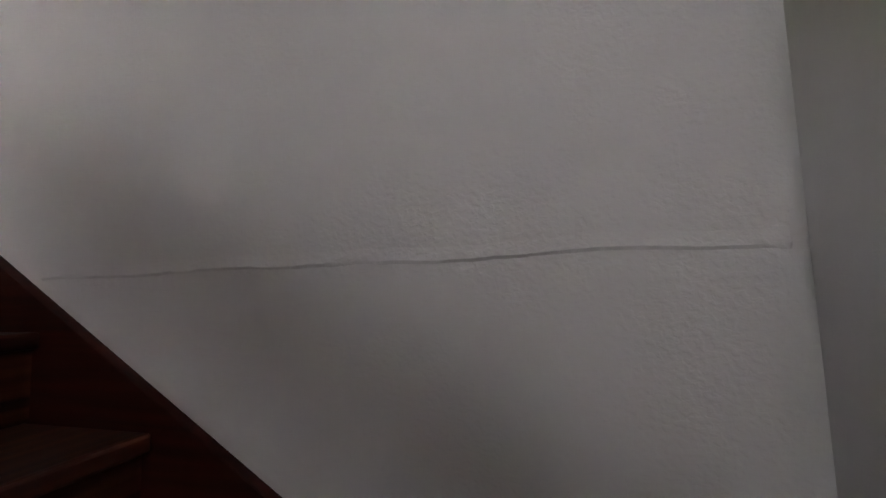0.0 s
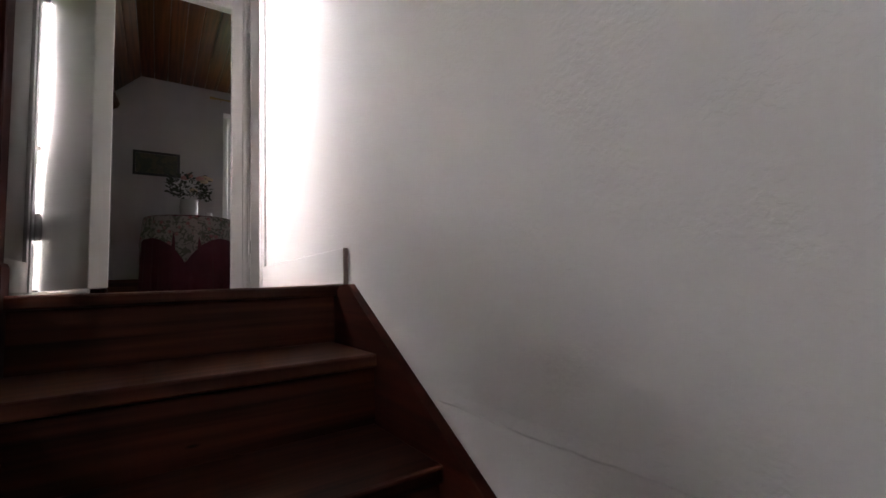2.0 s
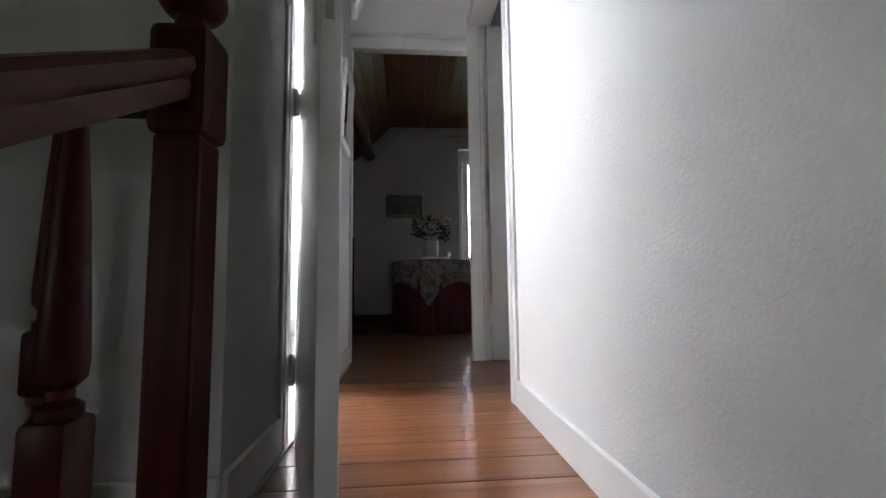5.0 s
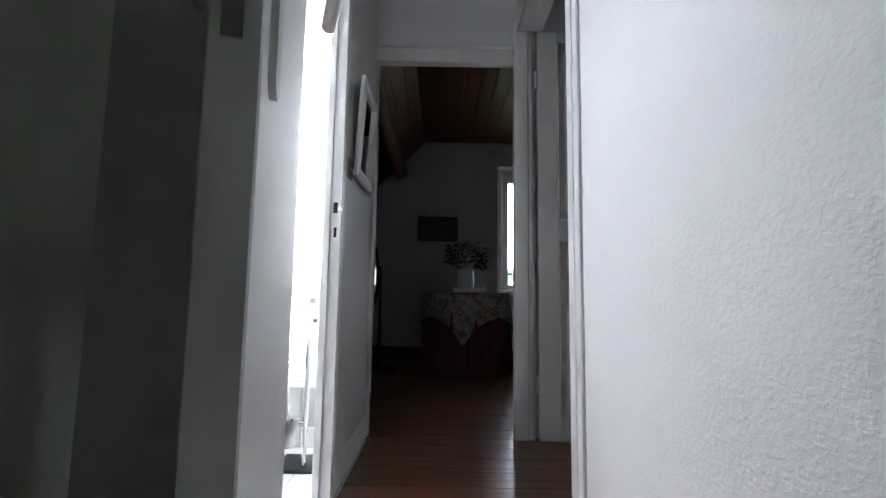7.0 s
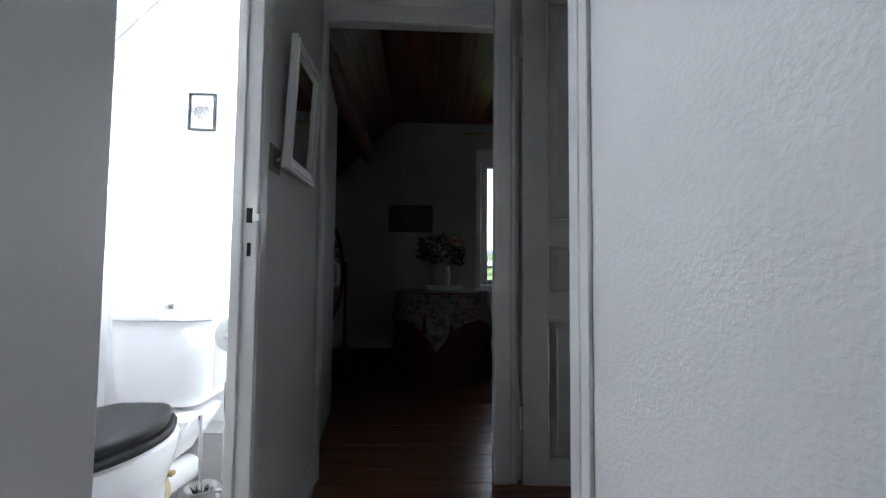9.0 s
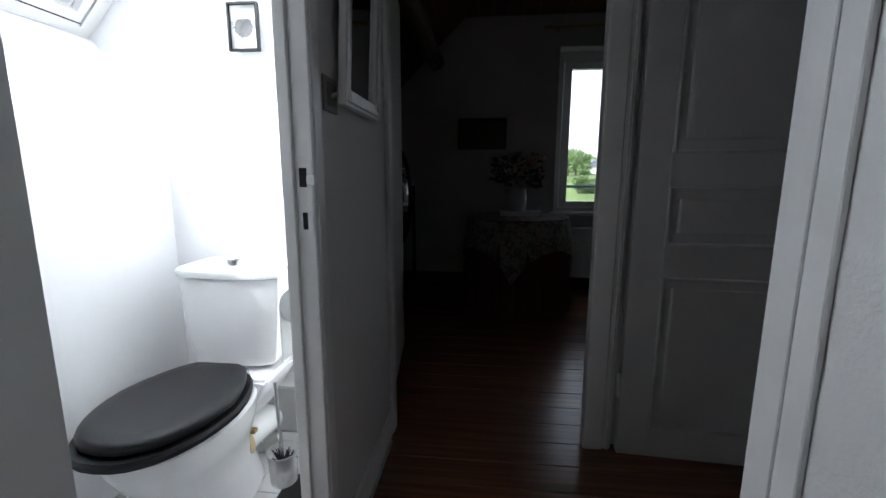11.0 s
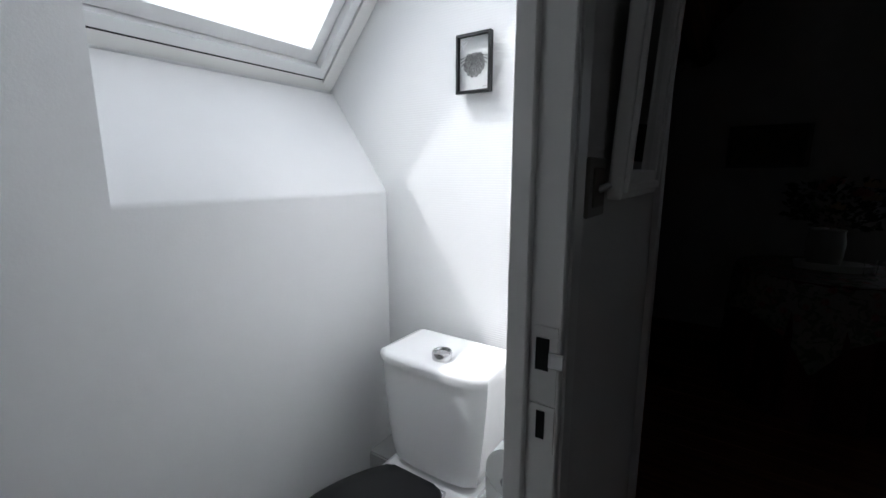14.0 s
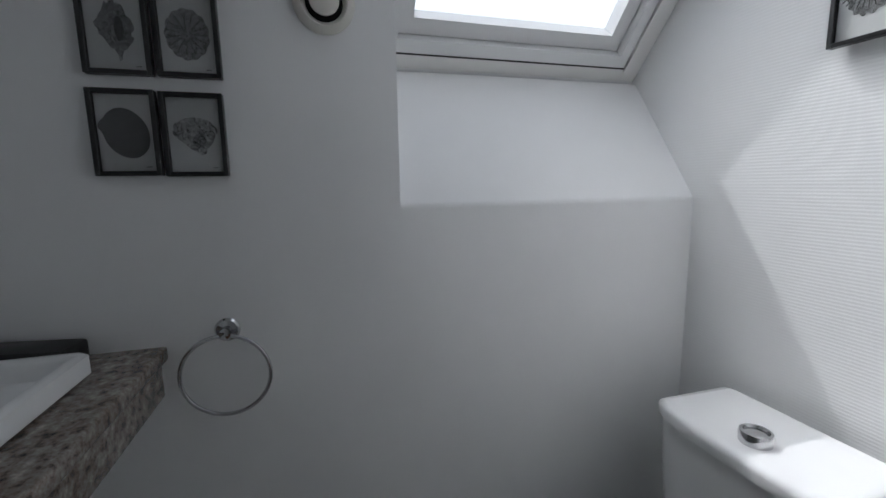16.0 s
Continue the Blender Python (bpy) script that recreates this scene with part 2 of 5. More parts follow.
def lawn_material():
    m, nt, b = nodes_of("lawn")
    v = coords(nt)
    a = ramp(nt, noise_of(nt, v, 0.35, 6), [(0.3, (0.10, 0.15, 0.045)), (0.7, (0.19, 0.25, 0.09))])
    c = ramp(nt, noise_of(nt, v, 6, 5), [(0.3, (0.75, 0.78, 0.7)), (0.7, (1, 1, 1))])
    nt.links.new(mix(nt, 1.0, a, c, "MULTIPLY"), b.inputs["Base Color"])
    b.inputs["Roughness"].default_value = 0.9
    return m


LAWN = lawn_material()


# ---- mesh helpers ----
def bx(bm, x0, x1, y0, y1, z0, z1, bevel=0.0, seg=1):
    r = bmesh.ops.create_cube(bm, size=1, matrix=Matrix.Translation(((x0 + x1) / 2, (y0 + y1) / 2, (z0 + z1) / 2)) @ Matrix.Diagonal((x1 - x0, y1 - y0, z1 - z0, 1)))
    if bevel:
        edges = list({e for v in r["verts"] for e in v.link_edges})
        bmesh.ops.bevel(bm, geom=edges, offset=bevel, segments=seg, affect="EDGES", profile=0.5)
    return bm


def cube(x0, x1, y0, y1, z0, z1, bevel=0.0, seg=1):
    return bx(bmesh.new(), x0, x1, y0, y1, z0, z1, bevel, seg)


def rod(bm, a, b, r0, r1=None, seg=16):
    a, b = Vector(a), Vector(b)
    d = b - a
    q = d.to_track_quat("Z", "Y").to_matrix().to_4x4()
    bmesh.ops.create_cone(bm, cap_ends=True, segments=seg, radius1=r0, radius2=r0 if r1 is None else r1, depth=d.length, matrix=Matrix.Translation((a + b) / 2) @ q)
    return bm


def lathe(bm, profile, centre=(0, 0), seg=24):
    """Turns (radius, height) rows about an upright axis."""
    rings = []
    for r, z in profile:
        rings.append([bm.verts.new((centre[0] + r * math.cos(2 * math.pi * i / seg), centre[1] + r * math.sin(2 * math.pi * i / seg), z)) for i in range(seg)])
    for a, b in zip(rings, rings[1:]):
        for i in range(seg):
            bm.faces.new((a[i], a[(i + 1) % seg], b[(i + 1) % seg], b[i]))
    bm.faces.new(reversed(rings[0]))
    bm.faces.new(rings[-1])
    return bm


def tube(bm, pts, r, seg=10, closed=False):
    pts = [Vector(p) for p in pts]
    n = len(pts)
    rings, ref = [], None
    for i, p in enumerate(pts):
        a = pts[(i - 1) % n] if closed or i else pts[0]
        b = pts[(i + 1) % n] if closed or i < n - 1 else pts[-1]
        t = (b - a).normalized()
        if ref is None:
            ref = t.orthogonal().normalized()
        ref = (ref - t * ref.dot(t)).normalized()
        s = t.cross(ref)
        rings.append([bm.verts.new(p + r * (ref * math.cos(2 * math.pi * k / seg) + s * math.sin(2 * math.pi * k / seg))) for k in range(seg)])
    for i in range(n if closed else n - 1):
        a, b = rings[i], rings[(i + 1) % n]
        for k in range(seg):
            bm.faces.new((a[k], a[(k + 1) % seg], b[(k + 1) % seg], b[k]))
    if not closed:
        bm.faces.new(reversed(rings[0]))
        bm.faces.new(rings[-1])
    return bm


def loft(bm, loops, caps=True):
    """Skins closed loops of equal length one after another."""
    rings = [[bm.verts.new(p) for p in lp] for lp in loops]
    n = len(rings[0])
    for a, b in zip(rings, rings[1:]):
        for i in range(n):
            bm.faces.new((a[i], a[(i + 1) % n], b[(i + 1) % n], b[i]))
    if caps:
        bm.faces.new(reversed(rings[0]))
        bm.faces.new(rings[-1])
    return bm


def prism(bm, outline, depth):
    """A flat outline (list of points) thickened along the vector depth."""
    d = Vector(depth)
    return loft(bm, [[Vector(p) for p in outline], [Vector(p) + d for p in outline]])


OFFSET = Vector((0, 0, 0))                # moves what is built next, room by room
TOILET = Vector((0.012, 0.04, 0))


def mesh_of(name, bm, material, smooth=False):
    bmesh.ops.translate(bm, verts=bm.verts[:], vec=OFFSET)
    bmesh.ops.recalc_face_normals(bm, faces=bm.faces[:])
    me = bpy.data.meshes.new(name)
    bm.to_mesh(me)
    bm.free()
    me.materials.append(material)
    if smooth:
        me.shade_smooth()
        me.set_sharp_from_angle(angle=radians(38))
    return me


def part(name, bm, material, parent, label="", smooth=False):
    ob = new(name, mesh_of(name, bm, material, smooth))
    ob.parent = parent
    if parent.parent is None:
        ob.matrix_parent_inverse = parent.matrix_basis.inverted()
    return tagged(ob, label) if label else ob


def thing(name, label, category, base=(0, 0, 0), group="", kind=""):
    ob = new(name)
    ob.location = Vector(base) + OFFSET
    ob.empty_display_size = 0.1
    return tagged(ob, label, category, group, kind)


def structure(name, bm, material, label, category, smooth=False):
    return tagged(new(name, mesh_of(name, bm, material, smooth)), label, category, kind="structure")


# ---- structure ----
XR, XL, XI = 0.382, -0.447, -0.497      # corridor faces, inner face of the toilet partition
YE, YB = 3.83, 4.02                      # end wall, corridor and bedroom side
YT, XT = 3.713, -1.32                    # toilet: rear wall and outer wall
TOP = 2.6
PITCH = radians(47)
UP = Vector((math.cos(PITCH), 0, math.sin(PITCH)))
OUT = Vector((-math.sin(PITCH), 0, math.cos(PITCH)))
EAVE = Vector((-1.556, 0, 1.655))        # lower edge of the roof window


def on_roof(u, y, n=0.0):
    return EAVE + UP * u + OUT * n + Vector((0, y, 0))


def roof_box(bm, u0, u1, y0, y1, n0, n1):
    return loft(bm, [[on_roof(u0, y0, n0), on_roof(u1, y0, n0), on_roof(u1, y1, n0), on_roof(u0, y1, n0)],
                     [on_roof(u0, y0, n1), on_roof(u1, y0, n1), on_roof(u1, y1, n1), on_roof(u0, y1, n1)]])


# wall beside the stairs, with a rounded outer corner at the foot
bm = bmesh.new()
arc = [(XR + 0.06 - 0.06 * math.cos(a), -0.11 - 0.06 * math.sin(a), 0) for a in (math.pi / 2 * i / 8 for i in range(9))]
prism(bm, [(p[0], p[1], -2.6) for p in [(XR, 2.825), *arc, (0.52, -0.17), (0.52, 2.825)]], (0, 0, TOP + 2.6))
bx(bm, XR, 0.52, 2.825, 3.79, 2.315, TOP)
wall_east = structure("wall_east", bm, PAPER_WALL, "off-white embossed wallpaper wall beside the stairs", "wall", True)
bm = bmesh.new()
rng = random.Random(31)
loops = []
for i in range(60):                      # a crease in the paper where the floor edge lies behind it
    y = 1.13 - 1.26 * i / 59
    z = -0.236 + 0.006 * noise.noise((y * 5, 0, 0)) + 0.002 * rng.random()
    w = 0.007 + 0.003 * noise.noise((y * 9, 3, 0))
    h = 0.0030 + 0.0014 * noise.noise((y * 12, 7, 0))
    loops.append([(XR + 0.001, y, z + 0.030), (XR - h * 0.45, y, z + 0.012), (XR - h, y, z + w * 0.4), (XR + 0.001, y, z - w * 0.5)])
loft(bm, loops)
part("paper_crease", bm, PAPER_WALL, wall_east, "long crease in the wallpaper", True)
bm = bmesh.new()
bx(bm, XL - 1.2, -0.50, YE + 0.002, YB, 0, TOP)
bx(bm, 0.49, 2.4, YE + 0.002, YB, 0, TOP)
bx(bm, -0.50, 0.49, YE + 0.002, YB, 2.2, TOP)
structure("wall_north", bm, SMOOTH_WALL, "white painted wall with a doorway to the bedroom", "wall")
bm = bmesh.new()
bx(bm, XI, XL, 1.95, 2.40, 0, TOP)
bx(bm, XI, XL, 3.085, YE, 0, TOP)
bx(bm, XI, XL, 2.40, 3.085, 2.09, TOP)
structure("wall_west", bm, PAPER_WALL, "off-white papered partition with the toilet doorway", "wall")
structure("wall_landing", cube(-1.75, XI, 1.95, 2.08, 0, TOP), PAPER_WALL, "off-white papered wall behind the banister", "wall")

# stairwell shell, with an unseen opening added over the lower flight to let light in
bm = bmesh.new()
bx(bm, -1.85, -1.7, -1.5, -0.34, -2.6, TOP)
bx(bm, -1.85, -1.7, 0.14, 2.08, -2.6, TOP)
bx(bm, -1.85, -1.7, -0.34, 0.14, -2.6, 0.41)
bx(bm, -1.85, -1.7, -0.34, 0.14, 0.89, TOP)
structure("wall_stairwell_west", bm, PAPER_WALL, "papered stairwell wall with an unseen opening added for light", "wall")
structure("wall_stairwell_south", cube(-1.85, 1.6, -1.65, -1.5, -2.6, TOP), PAPER_WALL, "papered wall at the foot of the stairs", "wall")
structure("wall_stairwell_east", cube(1.45, 1.6, -1.5, 2.0, -2.6, TOP), PAPER_WALL, "papered wall of the lower hall", "wall")
structure("wall_under_landing", cube(-1.7, 1.6, 1.95, 2.08, -2.6, -0.22), PAPER_WALL, "papered wall under the landing", "wall")
structure("floor_lower_hall", cube(-1.85, 1.6, -1.65, 2.08, -2.75, -2.6), PLANK, "brown boarded floor of the lower hall", "floor")
bm = bx(bmesh.new(), -1.85, 1.8, -1.65, 2.08, TOP, TOP + 0.1)
bx(bm, XI, 1.8, 2.08, YB, TOP, TOP + 0.1)
structure("ceiling_landing", bm, SMOOTH_WALL, "white ceiling over stairs and landing", "ceiling")
# unseen slab, added to block direct sun at the stair opening
structure("sun_blocker", cube(-2.9, -1.85, -1.6, 1.9, 1.75, 1.85), SLATE, "unseen slab that keeps the sun out of the stair opening", "roof")

# toilet shell
OFFSET = TOILET
bm = bmesh.new()
bx(bm, -1.80, XT, 2.03, 2.887, 0, 1.95)
structure("wall_toilet_west", bm, SMOOTH_WALL, "smooth white outer wall with the roof window recess", "wall")
bm = bmesh.new()
lean = math.atan2(0.356, 0.255)          # the sill leans back under the window, over a softly rounded edge
cut = 0.03 * math.tan((math.pi / 2 - lean) / 2)
arris = [(XT - 0.03 + 0.03 * math.cos(a), 1.254 - cut + 0.03 * math.sin(a)) for a in ((math.pi / 2 - lean) * i / 8 for i in range(9))]
prism(bm, [(x, 2.887, z) for x, z in [(XT, 0), *arris, (XT - 0.255, 1.61), (-1.80, 1.61), (-1.80, 0)]], (0, YT - 2.887, 0))
structure("wall_window_recess", bm, SMOOTH_WALL, "smooth white wall and sloping sill under the roof window", "wall", True)
bm = bmesh.new()
bx(bm, -2.0, XI, YT, YE - 0.045, 0, TOP)
structure("wall_toilet_north", bm, RIB_WALL, "white wallpaper with fine level ribs behind the toilet", "wall")
bm = bmesh.new()
roof_box(bm, -0.35, 1.16, 2.0, 2.893, 0, 0.14)
roof_box(bm, -0.35, 1.16, 3.652, 3.9, 0, 0.14)
roof_box(bm, -0.4, -0.045, 2.893, 3.652, 0.0, 0.14)
structure("ceiling_toilet_slope", bm, SMOOTH_WALL, "white sloping toilet ceiling round the roof window", "ceiling")
structure("ceiling_toilet", cube(-0.80, XI, 2.03, YT, 2.47, 2.6), SMOOTH_WALL, "white flat toilet ceiling", "ceiling")

bm = bmesh.new()
for y0, y1, z0 in ((2.045, 2.345, 0), (2.345, 3.058, 2.075), (3.058, YT, 0)):
    bx(bm, XI - 0.018, XI - 0.011, y0, y1, z0, 2.47)
bx(bm, XT, XI - 0.018, 2.041, 2.048, 0, 2.47)
structure("wall_toilet_east", bm, SMOOTH_WALL, "smooth white painted inner side of the toilet partition", "wall")

# bedroom shell
OFFSET = Vector((0, 0, 0))
W0, W1, WB, WT = 0.590, 1.62, 0.765, 2.257
bm = bmesh.new()
bx(bm, -1.7, W0, 6.33, 6.62, 0, TOP)
bx(bm, W1, 2.4, 6.33, 6.62, 0, TOP)
bx(bm, W0, W1, 6.33, 6.62, 0, WB)
bx(bm, W0, W1, 6.33, 6.62, WT, TOP)
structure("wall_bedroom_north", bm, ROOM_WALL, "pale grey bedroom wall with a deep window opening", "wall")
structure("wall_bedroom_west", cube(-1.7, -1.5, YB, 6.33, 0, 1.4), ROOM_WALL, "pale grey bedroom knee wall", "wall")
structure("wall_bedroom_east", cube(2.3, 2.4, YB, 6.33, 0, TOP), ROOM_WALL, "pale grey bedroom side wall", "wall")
bm = bmesh.new()
rng = random.Random(4)
for i in range(20):                      # flat part, boards run towards the window
    x = -0.27 + 0.13 * i
    bx(bm, x + 0.002, x + 0.128, YB, 6.33, 2.53 + 0.002 * rng.random(), 2.55, 0.003)
slope = Vector((-1, 0, -1)).normalized()
for i in range(14):
    a = Vector((-0.27, 0, 2.53)) + slope * (0.13 * i + 0.002)
    b = a + slope * 0.126
    n = Vector((-0.012, 0, 0.012))
    prism(bm, [a + Vector((0, YB, 0)), b + Vector((0, YB, 0)), b + n + Vector((0, YB, 0)), a + n + Vector((0, YB, 0))], (0, 6.33 - YB, 0))
structure("ceiling_bedroom", bm, CEIL_WOOD, "varnished reddish pine board ceiling, sloping at one side", "ceiling")
bm = bmesh.new()
bx(bm, -1.8, 2.4, YB, 6.7, 2.60, 2.72)
prism(bm, [(-0.25, YB, 2.60), (-1.75, YB, 1.10), (-1.9, YB, 1.10), (-0.25, YB, 2.72)], (0, 6.7 - YB, 0))
structure("roof_bedroom", bm, SLATE, "slate roof over the bedroom", "roof")

# side room behind the panelled door
bm = bmesh.new()
bx(bm, 0.52, 1.7, 1.95, 2.05, 0, TOP)
bx(bm, 1.6, 1.7, 2.05, YE + 0.002, 0, TOP)
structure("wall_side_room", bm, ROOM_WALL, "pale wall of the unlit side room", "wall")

# floor beds under the boards
bm = bmesh.new()
bx(bm, XL - 0.05, 1.7, 1.68, YB, -0.22, -0.022)
bx(bm, -1.7, XL - 0.05, 1.68, 2.08, -0.22, -0.022)
bx(bm, -1.7, 2.4, YB, 6.62, -0.22, -0.022)
bx(bm, -1.8, XL - 0.05, 2.08, YB, -0.22, -0.012)
floor = structure("floor", bm, SUBFLOOR, "varnished orange-brown floorboards laid across the corridor", "floor")


# ---- trim, doors ----
def casing(bm, axis, face, out, a0, a1, z0, z1):
    """A stepped moulding on a wall face; out is the side it stands proud to."""
    for lo, hi, d in ((0.0, 1.0, 0.011), (0.10, 0.60, 0.015)):
        p, q = a0 + (a1 - a0) * lo, a0 + (a1 - a0) * hi
        p, q = min(p, q), max(p, q)
        f0, f1 = sorted((face, face + out * d))
        if axis == "y":
            bx(bm, f0, f1, p, q, z0, z1, 0.002)
        else:
            bx(bm, p, q, f0, f1, z0, z1, 0.002)
    return bm


bm = bmesh.new()
casing(bm, "y", XR, -1, 2.83, 2.722, 0, 2.38)
bx(bm, XR - 0.014, XR, 2.83, YE - 0.04, 2.29, 2.38, 0.002)
bx(bm, XR + 0.001, 0.52, 2.82, 2.838, 0, 2.305, 0.002)
bx(bm, XR + 0.001, 0.52, 2.838, 3.78, 2.29, 2.315, 0.002)
structure("trim_east_door", bm, GLOSS_WHITE, "white painted moulded door casing", "door frame")
bm = bmesh.new()
bx(bm, -0.446, -0.430, YE - 0.014, YE + 0.001, 0, 2.118, 0.002)
bx(bm, -0.446, 0.358, YE - 0.016, YE - 0.001, 2.118, 2.215, 0.003)
bx(bm, -0.446, 0.358, YE - 0.028, YE - 0.001, 2.20, 2.23, 0.006)
bx(bm, -0.50, -0.43, YE, YE + 0.045, 0, 2.2, 0.002)
bx(bm, 0.375, 0.49, YE + 0.0015, YE + 0.045, 0, 2.2, 0.002)
bx(bm, -0.43, 0.375, YE, YE + 0.045, 2.118, 2.2, 0.002)
structure("trim_bedroom_door", bm, GLOSS_WHITE, "white painted bedroom door frame with a head moulding", "door frame")
bm = bmesh.new()                         # post shared by the bedroom and side doorways
bx(bm, 0.358, 0.438, YE - 0.045, YE, 0, 2.38, 0.008, 3)
bx(bm, 0.438, 0.470, YE - 0.034, YE, 0, 2.30, 0.003)
bx(bm, 0.449, 0.458, YE - 0.040, YE - 0.034, 0, 2.30, 0.002)
bx(bm, 0.358, 0.39, YE, YE + 0.012, 0, 2.2, 0.004)
structure("trim_corner_post", bm, GLOSS_WHITE, "white painted corner post between the two doorways", "door frame")
OFFSET = Vector((0, 0.026, 0))
bm = bmesh.new()
bx(bm, XI - 0.003, XL + 0.014, 3.051, 3.066, 0, 2.1, 0.002)          # strike side lining
bx(bm, XI - 0.003, XL - 0.026, 3.037, 3.051, 0, 2.1, 0.002)          # stop
casing(bm, "y", XL, 1, 3.066, 3.125, 0, 2.15)
bx(bm, XI - 0.003, XL + 0.014, 2.362, 2.377, 0, 2.1, 0.002)
casing(bm, "y", XL, 1, 2.362, 2.302, 0, 2.15)
bx(bm, XI - 0.003, XL + 0.014, 2.377, 3.051, 2.085, 2.1, 0.002)
bx(bm, XL, XL + 0.016, 2.302, 3.125, 2.1, 2.16, 0.002)
trim_toilet = structure("trim_toilet_door", bm, GLOSS_WHITE, "white painted toilet door frame with strike openings", "door frame")
bm = bmesh.new()
bx(bm, -0.470, -0.437, 3.0490, 3.0512, 1.035, 1.135)
bx(bm, -0.470, -0.437, 3.0490, 3.0512, 0.965, 1.03)
part("strike_plate", bm, GLOSS_WHITE, trim_toilet, "painted-over strike plate")
# thin dark slabs on the plate, painted as the shade inside the holes
part("latch_hole_shade", cube(-0.464, -0.447, 3.0475, 3.0488, 1.078, 1.120), HOLE_SHADE_RUBBER, trim_toilet)
part("bolt_hole_shade", cube(-0.460, -0.449, 3.0475, 3.0488, 0.984, 1.022), HOLE_SHADE_RUBBER, trim_toilet)
part("latch_lip", cube(-0.447, -0.428, 3.0455, 3.0488, 1.083, 1.104, 0.001), STEEL, trim_toilet, "worn steel latch lip")
OFFSET = Vector((0, 0, 0))


def skirting(name, *runs, paint=None, tall=0.108):
    bm = bmesh.new()
    for x0, x1, y0, y1 in runs:
        bx(bm, x0, x1, y0, y1, 0.001, tall, 0.003, 2)
    return structure(name, bm, paint or GLOSS_WHITE, "dark stained skirting board" if paint else "white painted skirting board", "skirting board")


bb = skirting("baseboard_east", (XR - 0.014, XR + 0.001, 1.606, 2.7205))
part("bare_end", cube(XR - 0.013, XR + 0.001, 1.600, 1.606, 0.001, 0.107, 0.001), OLD_END, bb, "bare brown end grain")
skirting("baseboard_west", (XL - 0.001, XL + 0.013, 1.962, 2.327), (XL - 0.001, XL + 0.013, 3.152, YE - 0.016))
skirting("baseboard_landing", (-1.7, XL - 0.001, 1.937, 1.951))
skirting("baseboard_bedroom", (-1.5, W1 + 0.6, 6.316, 6.331), paint=STAIR_WOOD_X, tall=0.15)


def lever(parent, base, along, face, side):
    """A long plate with a bent lever, on a face."""
    b, a, f = Vector(base), Vector(along).normalized(), Vector(face).normalized()
    z = Vector((0, 0, 1))
    bm = bmesh.new()
    outline = []
    for i in range(24):
        t = 2 * math.pi * i / 24
        outline.append(b + a * 0.021 * math.cos(t) + z * (0.021 * math.sin(t) + (0.085 if math.sin(t) >= 0 else -0.085)))
    prism(bm, outline, f * 0.007)
    back = part("handle_plate", bm, SATIN, parent, "oblong satin metal handle plate", True)
    h = b + z * 0.05
    bm = tube(bmesh.new(), [h + f * 0.004, h + f * 0.045, h + f * 0.055 + a * side * 0.012, h + f * 0.056 + a * side * 0.06 + z * 0.004, h + f * 0.05 + a * side * 0.115 - z * 0.006], 0.0085)
    part("lever", bm, SATIN, parent, "curved satin metal lever", True)


# toilet door, standing open into the corridor
A, B = Vector((-0.424, 2.432, 0)), Vector((-0.222, 1.766, 0))
along = (B - A).normalized()
side = Vector((along.y * -1, along.x, 0))
if side.x < 0:
    side = -side
door_1 = thing("door_1", "white painted flush toilet door standing wide open", "door", A, kind="structure")
Z = Vector((0, 0, 1))
bm = bmesh.new()
prism(bm, [A + Z * 0.012, B + Z * 0.012, B + side * 0.041 + Z * 0.012, A + side * 0.041 + Z * 0.012], Z * 2.06)
bmesh.ops.bevel(bm, geom=bm.edges[:], offset=0.002, segments=1, affect="EDGES")
part("leaf", bm, GLOSS_WHITE, door_1)
lever(door_1, B - along * 0.055 + side * 0.041 + Z * 1.065, along, side, -1)
lever(door_1, B - along * 0.055 + Z * 1.065, along, -side, -1)
part("latch_face", prism(bmesh.new(), [B + along * 0.001 + side * k + Z * zz for k, zz in ((0.010, 0.98), (0.026, 0.98), (0.026, 1.17), (0.010, 1.17))], along * 0.0015), STEEL, door_1, "steel lock face in the door edge")
# dark slab on the lock face for the shade in its keyhole
part("keyhole_shade", prism(bmesh.new(), [B + along * 0.003 + side * k + Z * zz for k, zz in ((0.013, 1.03), (0.023, 1.03), (0.023, 1.07), (0.013, 1.07))], along * 0.001), HOLE_SHADE_RUBBER, door_1)
for z in (0.23, 1.09, 1.86):
    bm = rod(bmesh.new(), (-0.425, 2.393, z - 0.045), (-0.425, 2.393, z + 0.045), 0.008, seg=12)
    rod(bm, (-0.425, 2.393, z + 0.045), (-0.425, 2.393, z + 0.053), 0.0095, 0.005, 12)
    prism(bm, [(-0.425, 2.391, z - 0.04), (-0.425, 2.391, z + 0.04), (-0.409, 2.412, z + 0.04), (-0.409, 2.412, z - 0.04)], (0.002, -0.002, 0))
    part("hinge", bm, GLOSS_WHITE, door_1, "", True)

# panelled door of the side room, open inwards
door_2 = thing("door_2", "grey-white panelled wooden door standing open", "door", (0.48, YE - 0.05, 0), kind="structure")
m2 = Matrix.Translation((0.484, YE - 0.066, 0.008)) @ Matrix.Rotation(radians(-4.0), 4, "Z")
PAN = [(0.11, 0.73), (0.845, 1.06), (1.175, 2.205)]
bm = bmesh.new()
bx(bm, 0, 0.80, 0.020, 0.030, 0.0, 2.268)
for x0, x1 in ((0, 0.11), (0.69, 0.80)):
    bx(bm, x0, x1, 0, 0.04, 0, 2.268, 0.002)
for z0, z1 in ((0, 0.11), (0.73, 0.845), (1.06, 1.175), (2.205, 2.268)):
    bx(bm, 0.11, 0.69, 0, 0.04, z0, z1, 0.002)
